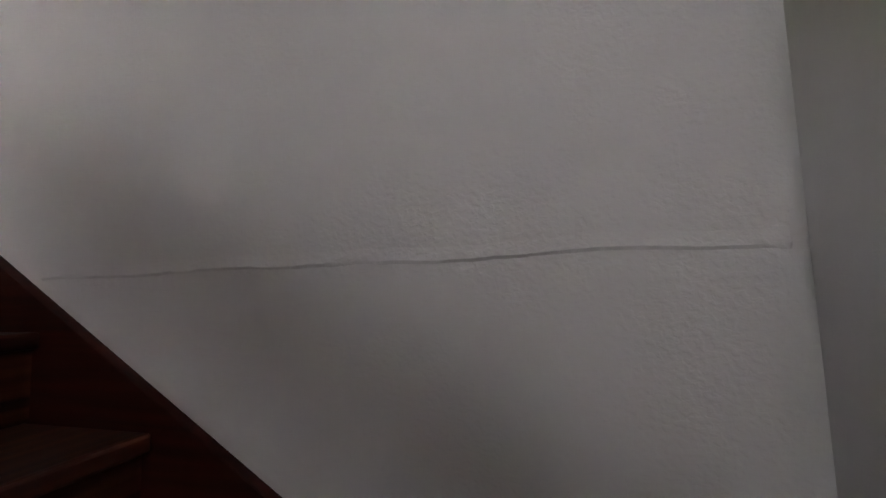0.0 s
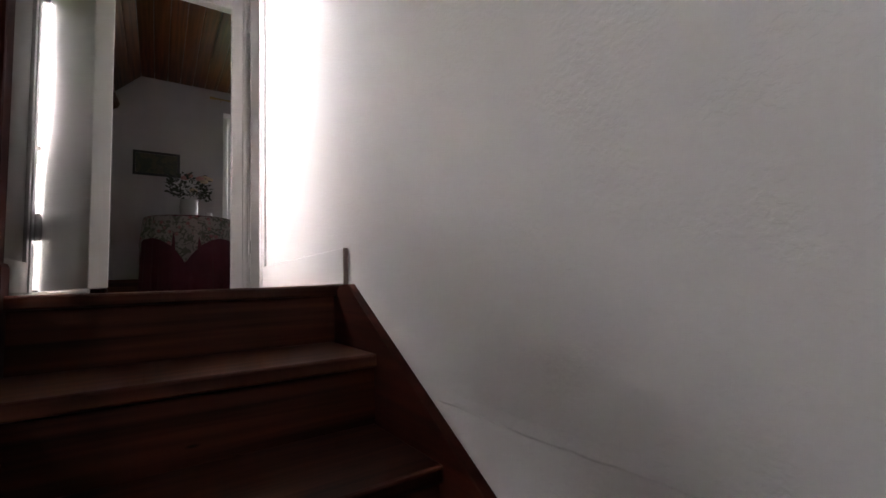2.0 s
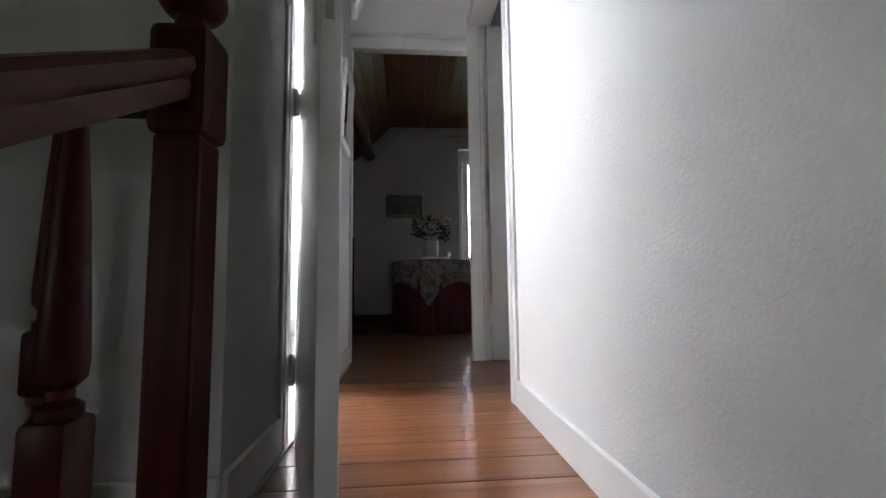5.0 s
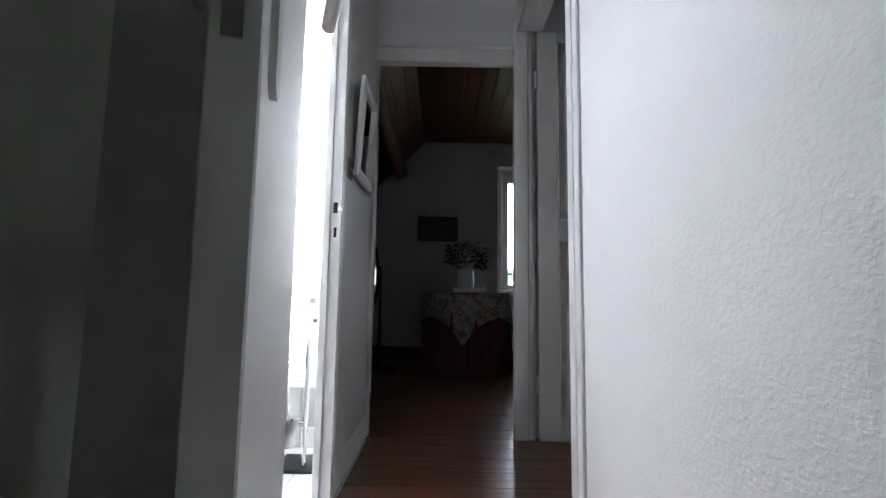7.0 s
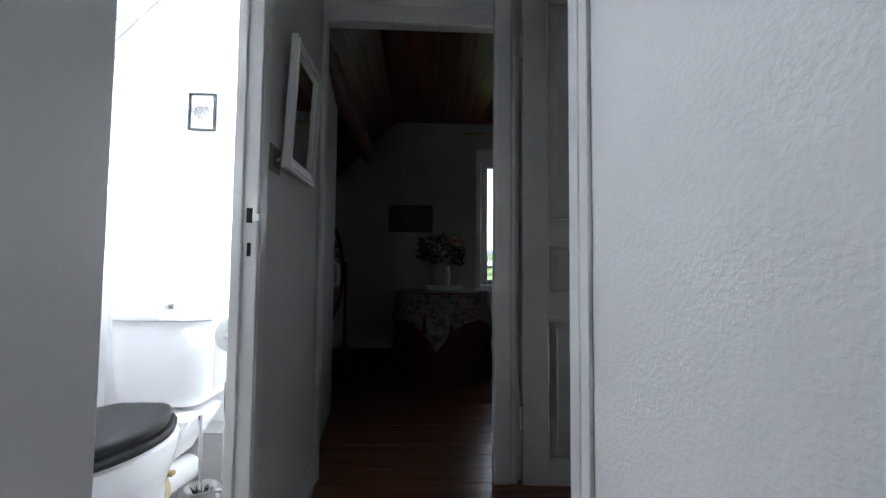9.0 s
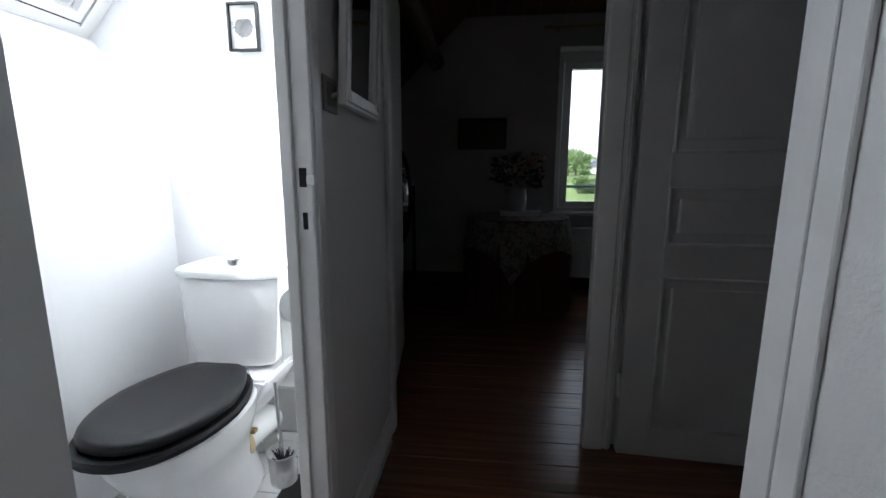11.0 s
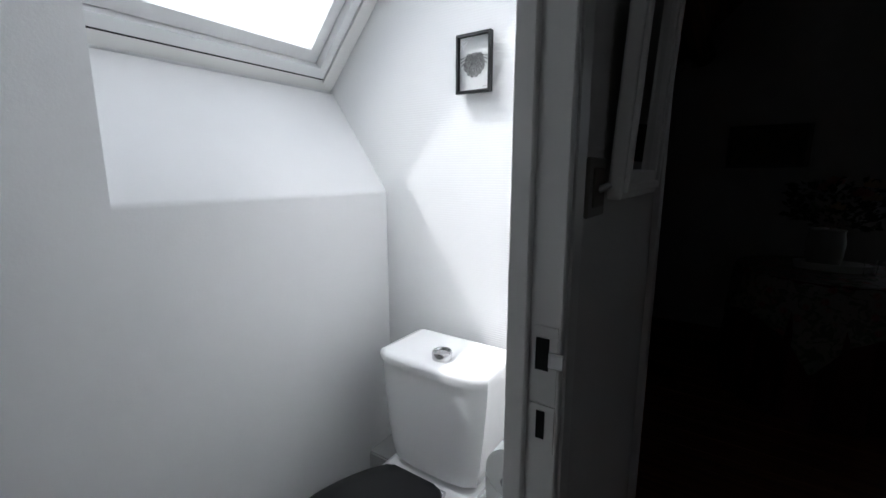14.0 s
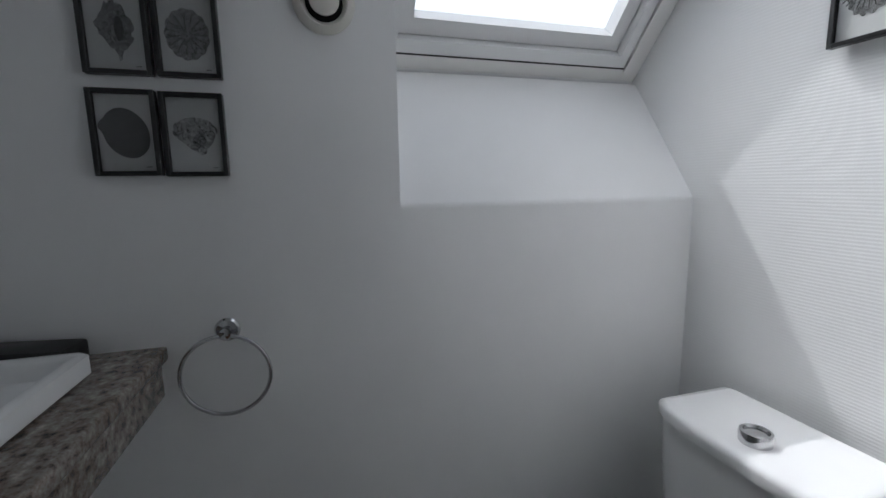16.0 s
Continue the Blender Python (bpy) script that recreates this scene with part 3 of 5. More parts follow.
bmesh.ops.transform(bm, matrix=m2, verts=bm.verts[:])
part("leaf", bm, GREY_DOOR, door_2)
for z0, z1 in PAN:
    bm = bmesh.new()
    bx(bm, 0.155, 0.645, 0.008, 0.022, z0 + 0.045, z1 - 0.045, 0.004)
    for x0, x1, c0, c1 in ((0.11, 0.122, z0, z1), (0.678, 0.69, z0, z1), (0.122, 0.678, z0, z0 + 0.012), (0.122, 0.678, z1 - 0.012, z1)):
        bx(bm, x0, x1, -0.008, 0.022, c0, c1, 0.004)
    bmesh.ops.transform(bm, matrix=m2, verts=bm.verts[:])
    part("panel", bm, GREY_DOOR, door_2)
for z in (0.30, 1.99):
    part("hinge", rod(bmesh.new(), (0.476, YE - 0.062, z - 0.05), (0.476, YE - 0.062, z + 0.05), 0.009, seg=12), GLOSS_WHITE, door_2, "", True)

# bedroom door, folded back inside the bedroom
door_3 = thing("door_3", "white painted bedroom door folded back inside", "door", (-0.44, 4.03, 0), kind="structure")
A3, B3 = Vector((-0.49, 4.025, 0)), Vector((-0.572, 4.785, 0))
al3 = (B3 - A3).normalized()
s3 = Vector((al3.y, -al3.x, 0))
bm = bmesh.new()
prism(bm, [A3 + Z * 0.012, B3 + Z * 0.012, B3 - s3 * 0.036 + Z * 0.012, A3 - s3 * 0.036 + Z * 0.012], Z * 2.09)
part("leaf", bm, GREY_DOOR, door_3)

# roof window
OFFSET = TOILET
win1 = thing("window_1", "white framed roof window above the toilet recess", "roof window", on_roof(0, 3.27), kind="structure")
bm = bmesh.new()
L = 1.12
for u0, u1, y0, y1 in ((0, 0.036, 2.9, 3.646), (L - 0.05, L, 2.9, 3.646), (0.036, L - 0.05, 2.9, 2.93), (0.036, L - 0.05, 3.616, 3.646)):
    roof_box(bm, u0, u1, y0, y1, -0.006, 0.08)
part("window_frame", bm, PVC, win1)
bm = bmesh.new()
for u0, u1, y0, y1 in ((0.038, 0.080, 2.932, 3.614), (L - 0.1, L - 0.052, 2.932, 3.614), (0.080, L - 0.1, 2.932, 2.972), (0.080, L - 0.1, 3.574, 3.614)):
    roof_box(bm, u0, u1, y0, y1, 0.022, 0.075)
part("sash", bm, PVC, win1)
pane = part("pane", roof_box(bmesh.new(), 0.072, L - 0.09, 2.962, 3.584, 0.046, 0.05), CLEAR, win1)
pane.visible_shadow = False
part("gasket", roof_box(bmesh.new(), -0.006, -0.001, 2.893, 3.652, -0.004, 0.06), HOLE_SHADE_RUBBER, win1, "dark rubber gasket line")
bm = bmesh.new()
roof_box(bm, -0.045, -0.007, 2.889, 3.711, -0.002, 0.05)
roof_box(bm, -0.012, 1.14, 3.653, 3.672, -0.010, 0.02)
roof_box(bm, -0.030, 1.14, 3.672, 3.711, -0.004, 0.02)
part("lining", bm, GLOSS_WHITE, win1)

# bedroom casement window
OFFSET = Vector((0, 0, 0))
win2 = thing("window_2", "white double casement window looking over gardens", "window", (1.11, 6.52, WB), kind="structure")
bm = bmesh.new()
for x0, x1, z0, z1 in ((W0, 0.66, WB, WT), (1.56, W1, WB, WT), (0.66, 1.56, WB, 0.80), (0.66, 1.56, 2.155, WT)):
    bx(bm, x0, x1, 6.485, 6.55, z0, z1, 0.004)
part("window_frame", bm, PVC, win2)
for x0, x1 in ((0.663, 1.112), (1.127, 1.557)):
    bm = bmesh.new()
    g0, g1 = (0.733, 1.046) if x0 < 1 else (1.186, 1.49)
    for a, b, z0, z1 in ((x0, g0, 0.803, 2.152), (g1, x1, 0.803, 2.152), (g0, g1, 0.803, 0.86), (g0, g1, 2.092, 2.152)):
        bx(bm, a, b, 6.465, 6.535, z0, z1, 0.005)
    s = part("sash", bm, PVC, win2)
    p = part("pane", cube(g0 - 0.005, g1 + 0.005, 6.50, 6.504, 0.855, 2.097), CLEAR, s)
    p.visible_shadow = False
part("meeting_bead", cube(1.102, 1.137, 6.448, 6.464, 0.805, 2.15, 0.004), PVC, win2)
bm = tube(bmesh.new(), [(1.119, 6.447, 1.33), (1.119, 6.42, 1.33), (1.119, 6.415, 1.26)], 0.007)
part("window_handle", bm, STEEL, win2, "small dark window handle", True)
# reveal lining: its white stands in for skylight and adds bounce
bm = bx(bmesh.new(), W0 + 0.0005, W0 + 0.006, 6.325, 6.485, WB, WT)
bx(bm, W1 - 0.006, W1 - 0.0005, 6.325, 6.485, WB, WT)
bx(bm, W0 + 0.006, W1 - 0.006, 6.325, 6.485, WT - 0.006, WT - 0.0005)
part("reveal", bm, PVC, win2, "window reveal lining, whitened to stand in for skylight")
part("window_sill", cube(W0 - 0.03, W1 + 0.03, 6.29, 6.486, WB - 0.03, WB - 0.002, 0.005), GLOSS_WHITE, win2)
rail_out = thing("window_guard_bar", "blue-grey steel guard bar outside the window", "guard rail", (1.11, 6.7, 1.0))
part("bar", rod(bmesh.new(), (0.4, 6.66, 1.0), (1.9, 6.66, 1.0), 0.014), BLUE_STEEL, rail_out, "", True)
for x in (0.45, 1.85):
    part("bracket", cube(x - 0.012, x + 0.012, 6.61, 6.67, 0.985, 1.015), BLUE_STEEL, rail_out)

# ---- stairs ----
RISE, NOSE_Y = 0.167, [1.635, 1.36, 1.085, 0.81, 0.56, 0.39, 0.225, -0.01, -0.25]
XS0 = -0.372                              # inner face of the outer string
stairs = thing("staircase", "dark red-brown stained pine staircase between two strings", "stairs", (0, 0, -1.5))
for i, y in enumerate(NOSE_Y):
    z = -RISE * i
    nxt = NOSE_Y[i - 1] if i else 1.72
    if i:
        part("tread", cube(XS0, XR - 0.024, y, nxt + 0.03, z - 0.032, z, 0.006, 2), STAIR_WOOD_X, stairs)
    part("riser", cube(XS0, XR - 0.024, y + 0.022, y + 0.04, z - RISE, z - 0.032), STAIR_WOOD_X, stairs)
part("landing_nosing", cube(XS0 - 0.05, XR - 0.001, 1.635, 1.685, -0.032, -0.001, 0.006, 2), STAIR_WOOD_X, stairs)
SL = 0.609
def string_outline(x, lift):
    f = lambda y: SL * (y - 1.541) + lift
    return [(x, 1.60, 0.0), (x, 1.545, 0.001), (x, 1.50, f(1.49)), (x, -0.35, f(-0.35)), (x, -0.35, f(-0.35) - 0.36), (x, 1.635, f(1.60) - 0.34), (x, 1.68, -0.2), (x, 1.68, -0.035)]
bm = prism(bmesh.new(), string_outline(XR - 0.024, 0.0), (0.023, 0, 0))
bmesh.ops.bevel(bm, geom=bm.edges[:], offset=0.003, segments=2, affect="EDGES")
part("wall_string", bm, STAIR_WOOD_Y, stairs, "dark stained string against the wall")
bm = prism(bmesh.new(), string_outline(XS0 - 0.042, 0.03), (0.042, 0, 0))
bmesh.ops.bevel(bm, geom=bm.edges[:], offset=0.003, segments=2, affect="EDGES")
part("outer_string", bm, STAIR_WOOD_Y, stairs)

ban = thing("banister", "dark red-brown turned wooden banister with a newel post", "banister", (-0.38, 1.64, 0))
NX0, NX1, NY0, NY1 = -0.417, -0.343, 1.604, 1.678
bm = bx(bmesh.new(), NX0 + 0.005, NX1 - 0.005, NY0 + 0.005, NY1 - 0.005, -0.35, 0.70, 0.006, 2)
bx(bm, NX0 - 0.004, NX1 + 0.004, NY0 - 0.004, NY1 + 0.004, -0.35, 0.07, 0.012, 2)
bx(bm, NX0 - 0.004, NX1 + 0.004, NY0 - 0.004, NY1 + 0.004, 0.70, 0.86, 0.014, 2)
nw = part("newel_post", bm, STAIR_WOOD_Z, ban)
prof = [(0.020, 0.855), (0.024, 0.868), (0.022, 0.88)]
prof += [(0.047 * math.cos(a), 0.915 + 0.036 * math.sin(a)) for a in [radians(d) for d in range(-62, 89, 10)]]
part("finial", lathe(bmesh.new(), prof, ((NX0 + NX1) / 2, (NY0 + NY1) / 2)), STAIR_WOOD_Z, nw, "turned ball finial", True)


def handrail(name, a, b):
    """A moulded rail between two points."""
    a, b = Vector(a), Vector(b)
    d = (b - a).normalized()
    s = d.cross(Vector((0, 0, 1))).normalized()
    u = s.cross(d)
    shape = [(-0.020, -0.030), (0.020, -0.030), (0.023, -0.016), (0.020, -0.004), (0.027, 0.006), (0.027, 0.021), (0.018, 0.030), (-0.018, 0.030), (-0.027, 0.021), (-0.027, 0.006), (-0.020, -0.004), (-0.023, -0.016)]
    bm = loft(bmesh.new(), [[p + s * x + u * y for x, y in shape] for p in (a, b)])
    part(name, bm, STAIR_WOOD_Y, ban, "moulded handrail with worn stain", True)


handrail("handrail", (-0.380, 1.606, 0.785), (-0.380, -0.3, 0.785 - SL * 1.906))
handrail("landing_rail", (-0.416, 1.655, 0.775), (-1.7, 1.655, 0.775))


def baluster(x, y, z0, z1):
    """A turned baluster with a square block below the middle."""
    h = z1 - z0
    k = z0 + 0.52 * h
    low = [(0.014, z0), (0.019, z0 + 0.10 * h), (0.0215, k - 0.110), (0.0185, k - 0.078), (0.011, k - 0.069), (0.011, k - 0.060), (0.019, k - 0.054), (0.019, k - 0.044)]
    top = [(0.019, k + 0.044), (0.019, k + 0.054), (0.011, k + 0.060), (0.011, k + 0.069), (0.020, k + 0.078), (0.0215, k + 0.095), (0.016, k + 0.22), (0.009, z1)]
    bm = lathe(bmesh.new(), low + [(0.010, k - 0.04)], (x, y), 20)
    lathe(bm, [(0.010, k + 0.04)] + top, (x, y), 20)
    bx(bm, x - 0.022, x + 0.022, y - 0.022, y + 0.022, k - 0.044, k + 0.044, 0.008, 2)
    part("baluster", bm, STAIR_WOOD_Z, ban, "", True)


for i in range(12):
    y = 1.45 - 0.1375 * i
    z = SL * (y - 1.541) + 0.03
    baluster(-0.388, y, z, 0.745 - SL * (1.606 - y))
for i in range(9):
    baluster(-0.56 - 0.13 * i, 1.655, 0.0, 0.748)

# ---- toilet room ----
OFFSET = TOILET


def ellipse(cx, cy, rx, ry, z, n=40, blunt=0.0, back=None):
    """An oval loop, longer at the front; back clips it flat behind."""
    out = []
    for i in range(n):
        t = 2 * math.pi * i / n
        c, s = math.cos(t), math.sin(t)
        k = 1 - blunt * (1 if s > 0 else 0) * abs(s)
        y = cy + ry * s
        x = cx + rx * (abs(c) ** (0.86)) * (1 if c > 0 else -1) * k
        if back is not None and y > back:
            y = back
        out.append((x, y, z))
    return out


CX = -0.955
wc = thing("toilet", "white ceramic close-coupled toilet with a black wooden seat", "toilet", (CX, 3.3, 0.012))
bm = bmesh.new()
rows = []
for z, rx, ry, cy in ((0.012, 0.115, 0.235, 3.30), (0.05, 0.108, 0.225, 3.30), (0.14, 0.098, 0.20, 3.29), (0.22, 0.112, 0.205, 3.26), (0.29, 0.150, 0.225, 3.23), (0.35, 0.172, 0.240, 3.215), (0.395, 0.178, 0.245, 3.21), (0.405, 0.170, 0.238, 3.21)):
    rows.append(ellipse(CX, cy, rx, ry, z))
loft(bm, rows)
part("bowl", bm, CERAMIC, wc, "", True)
bm = bmesh.new()
loft(bm, [[(CX - w, y, z), (CX + w, y, z), (CX + w * 1.0, 3.63, z), (CX - w * 1.0, 3.63, z)] for z, w, y in ((0.24, 0.07, 3.38), (0.33, 0.12, 3.36), (0.40, 0.165, 3.38), (0.418, 0.165, 3.39))])
bmesh.ops.bevel(bm, geom=[e for e in bm.edges], offset=0.012, segments=2, affect="EDGES")
part("shelf", bm, CERAMIC, wc, "ceramic shelf under the cistern", True)


def tank_loop(z, w, yf, n=0.03, bow=0.016):
    pts = []
    yb = 3.665
    xs = [-w + 2 * w * i / 10 for i in range(11)]
    for x in xs:
        pts.append((CX + x, yf - bow * (1 - (x / w) ** 2) + (n * 0.5 if abs(abs(x) - w) < 1e-6 else 0), z))
    pts += [(CX + w, yf + n, z), (CX + w, yb - 0.01, z), (CX + w - 0.01, yb, z), (CX - w + 0.01, yb, z), (CX - w, yb - 0.01, z), (CX - w, yf + n, z)]
    return pts


bm = bmesh.new()
loft(bm, [tank_loop(z, w, yf) for z, w, yf in ((0.436, 0.140, 3.475), (0.445, 0.150, 3.468), (0.50, 0.160, 3.464), (0.60, 0.172, 3.462), (0.70, 0.180, 3.462), (0.752, 0.183, 3.462))])
tank = part("cistern", bm, CERAMIC, wc, "", True)
bm = bmesh.new()
loft(bm, [tank_loop(z, w, yf) for z, w, yf in ((0.753, 0.180, 3.464), (0.756, 0.187, 3.454), (0.776, 0.188, 3.452), (0.784, 0.186, 3.455), (0.789, 0.180, 3.462), (0.791, 0.165, 3.476))])
part("cistern_lid", bm, CERAMIC, tank, "", True)
bm = lathe(bmesh.new(), [(0.029, 0.790), (0.030, 0.808), (0.028, 0.814), (0.023, 0.815), (0.021, 0.810), (0.004, 0.813)], (CX + 0.016, 3.508), 28)
part("flush_button", bm, CHROME, tank, "round chrome flush button", True)
bm = bmesh.new()
SX = CX - 0.010
loft(bm, [ellipse(SX, 3.19, rx, ry, z, blunt=0.12, back=3.405) for z, rx, ry in ((0.412, 0.184, 0.258), (0.415, 0.193, 0.268), (0.428, 0.195, 0.270), (0.437, 0.189, 0.264))])
part("seat", bm, SEAT_BLACK, wc, "black lacquered seat ring", True)
bm = bmesh.new()
loft(bm, [ellipse(SX, 3.195, rx, ry, z, blunt=0.20, back=3.40) for z, rx, ry in ((0.442, 0.168, 0.238), (0.445, 0.180, 0.250), (0.458, 0.183, 0.253), (0.467, 0.179, 0.249), (0.473, 0.168, 0.238), (0.475, 0.136, 0.201))])
part("lid", bm, SEAT_BLACK, wc, "closed black lacquered lid", True)
for dx in (-0.075, 0.075):
    bm = rod(bmesh.new(), (SX + dx - 0.022, 3.412, 0.440), (SX + dx + 0.022, 3.412, 0.440), 0.010)
    rod(bm, (SX + dx, 3.412, 0.416), (SX + dx, 3.412, 0.440), 0.013)
    part("seat_hinge", bm, CHROME, wc, "chrome seat hinge", True)
bm = tube(bmesh.new(), [(CX + 0.04, 3.42, 0.17), (CX + 0.05, 3.48, 0.175), (CX + 0.06, 3.56, 0.17), (CX + 0.06, 3.60, 0.17)], 0.052, 20)
part("outlet_pipe", bm, CERAMIC, wc, "white outlet pipe with a yellowed collar", True)
bm = tube(bmesh.new(), [(CX + 0.035, 3.405, 0.17), (CX + 0.042, 3.425, 0.171)], 0.060, 20)
part("collar", bm, OLD_PLASTIC, wc, "yellowed rubber collar", True)
part("bolt_bracket", cube(CX + 0.06, CX + 0.11, 3.385, 3.41, 0.22, 0.236, 0.003), BRASS, wc, "brass fixing bracket")

plinth = thing("pipe_plinth", "low pipe boxing faced with grey tiles behind the toilet", "plinth", (-0.93, 3.65, 0.012), kind="structure")
part("body", cube(XT, XI, 3.588, YT, 0.0, 0.292), GROUT, plinth)
for i in range(4):
    x0 = XT + 0.004 + i * 0.193
    part("tile", cube(x0, x0 + 0.189, 3.580, 3.588, 0.112, 0.290, 0.0015), GREY_TILE, plinth)
    part("tile", cube(x0, x0 + 0.189, 3.576, 3.588, 0.013, 0.108, 0.0015), TILE, plinth)
    # top tiles: the grey puts the shade beside the toilet into their colour
    part("tile", cube(x0, x0 + 0.189, 3.582, YT - 0.001, 0.292, 0.299, 0.0015), GREY_TILE, plinth)

brush = thing("toilet_brush_stand", "chrome toilet brush stand with frosted cup and black base", "toilet brush", (-0.66, 3.37, 0.012))
part("base_plate", cube(-0.755, -0.575, 3.275, 3.455, 0.012, 0.028, 0.003), BLACK_FRAME, brush, "square black base plate")
bm = rod(bmesh.new(), (-0.632, 3.31, 0.028), (-0.632, 3.31, 0.57), 0.0105)
for z in (0.175, 0.235):
    rod(bm, (-0.632, 3.31, z), (-0.632, 3.31, z + 0.006), 0.0125)
part("post", bm, CHROME, brush, "", True)
part("arm", tube(bmesh.new(), [(-0.632, 3.31, 0.21), (-0.662, 3.31, 0.21)], 0.006), CHROME, brush, "", True)
part("cup", lathe(bmesh.new(), [(0.036, 0.112), (0.042, 0.118), (0.046, 0.205), (0.052, 0.222), (0.050, 0.226), (0.043, 0.205), (0.039, 0.122), (0.0, 0.120)], (-0.708, 3.31), 28), FROST, brush, "frosted glass cup", True)
bm = tube(bmesh.new(), [(-0.708, 3.31, 0.15), (-0.712, 3.312, 0.25), (-0.722, 3.318, 0.455)], 0.0065)
part("brush_handle", bm, CHROME, brush, "", True)
bm = bmesh.new()
rng = random.Random(2)
for i in range(70):
    a, r = rng.random() * 6.283, 0.012 + 0.024 * rng.random()
    rod(bm, (-0.708, 3.31, 0.13 + 0.05 * rng.random()), (-0.708 + r * math.cos(a), 3.31 + r * math.sin(a), 0.19 + 0.035 * rng.random()), 0.0016, seg=5)
part("bristles", bm, BLACK_FRAME, brush, "dark bristles")

roll = thing("toilet_roll_holder", "white toilet paper roll on a chrome wall holder", "toilet roll", (XI, 3.26, 0.74))
bm = bmesh.new()
lathe(bm, [(0.020, -0.05), (0.055, -0.05), (0.055, 0.05), (0.020, 0.05)], (0, 0), 28)
bmesh.ops.transform(bm, matrix=Matrix.Translation((-0.595, 3.29, 0.735)) @ Matrix.Rotation(radians(90), 4, "X"), verts=bm.verts[:])
bx(bm, -0.6502, -0.6485, 3.24, 3.34, 0.565, 0.735)
part("paper", bm, PAPER, roll, "", True)
bm = tube(bmesh.new(), [(XI - 0.001, 3.36, 0.79), (-0.572, 3.36, 0.79), (-0.595, 3.36, 0.76), (-0.595, 3.36, 0.735), (-0.595, 3.22, 0.735)], 0.007)
rod(bm, (-0.595, 3.228, 0.735), (-0.595, 3.215, 0.735), 0.011)
rod(bm, (XI - 0.008, 3.36, 0.79), (XI, 3.36, 0.79), 0.022)
part("holder", bm, CHROME, roll, "", True)

valve = thing("stop_valve", "small brass and chrome stop valve beside the cistern", "valve", (-0.74, YT, 0.62))
bm = rod(bmesh.new(), (-0.735, YT, 0.615), (-0.735, 3.655, 0.615), 0.009)
rod(bm, (-0.735, YT, 0.615), (-0.735, YT - 0.006, 0.615), 0.02)
tube(bm, [(-0.735, 3.66, 0.615), (-0.75, 3.645, 0.615), (-0.775, 3.642, 0.62)], 0.006)
part("body", bm, CHROME, valve, "", True)
bm = rod(bmesh.new(), (-0.735, 3.655, 0.615), (-0.735, 3.63, 0.612), 0.007)
bx(bm, -0.742, -0.728, 3.622, 3.632, 0.595, 0.63, 0.003)
part("tap", bm, BRASS, valve, "small brass tap", True)

# framed prints
SHELL_INK = [engraving("scallop_ink", 75, 0.06, 0.45), engraving("whelk_ink", 110, 0.015, 0.5), engraving("limpet_ink", 95, 0.02, 0.4), engraving("clam_ink", 60, 0.03, 0.20, (1, 1, 3)), engraving("turban_ink", 70, 0.01, 0.75)]


def shell_outline(kind):
    pts = []
    n = 72
    for i in range(n):
        t = 2 * math.pi * i / n
        if kind == 0:      # scallop fan with two ears
            r = 0.030 * (1 + 0.05 * math.cos(14 * t)) * (1.0 if math.sin(t) < 0.35 else 0.92)
            if 0.9 < math.sin(t):
                r *= 0.86
            x, z = r * math.cos(t), r * math.sin(t) * 1.08
            if 0.55 < math.sin(t) < 0.86:
                x *= 1.12
        elif kind == 1:    # spiny whelk, a drooping tail below a knobbed spire
            r = 1 + 0.09 * math.sin(9 * t) + 0.05 * math.sin(17 * t + 1)
            x, z = 0.026 * r * math.cos(t), 0.048 * r * math.sin(t)
            if z < -0.010:
                x = x * max(0.2, 1 + (z + 0.010) * 26) + 0.004
            elif z > 0.020:
                x *= max(0.4, 1 - (z - 0.020) * 18)
        elif kind == 2:    # ribbed limpet
            r = 0.036 * (1 + 0.07 * abs(math.sin(6.5 * t)))
            x, z = r * 0.92 * math.cos(t), r * 1.12 * math.sin(t)
        elif kind == 3:    # clam with its beak at one side
            u, v = 0.034 * math.cos(t), 0.043 * math.sin(t)
            x, z = u * 0.94 - v * 0.34, u * 0.34 + v * 0.94
            if x < -0.022 and z > 0.0:
                x -= 0.006 * math.sin(min(1, z / 0.025) * math.pi)
        else:              # turban, broad above and pointed below
            u, v = math.cos(t), math.sin(t)
            x, z = 0.036 * u * (1.0 if v > 0 else 1 - 0.62 * abs(v) ** 1.2) + (0.010 * v * v if v < 0 else 0), 0.040 * v * (0.62 if v > 0 else 1.0) + 0.006
            x += 0.0012 * math.sin(9 * t)
        pts.append((x, z))
    return pts


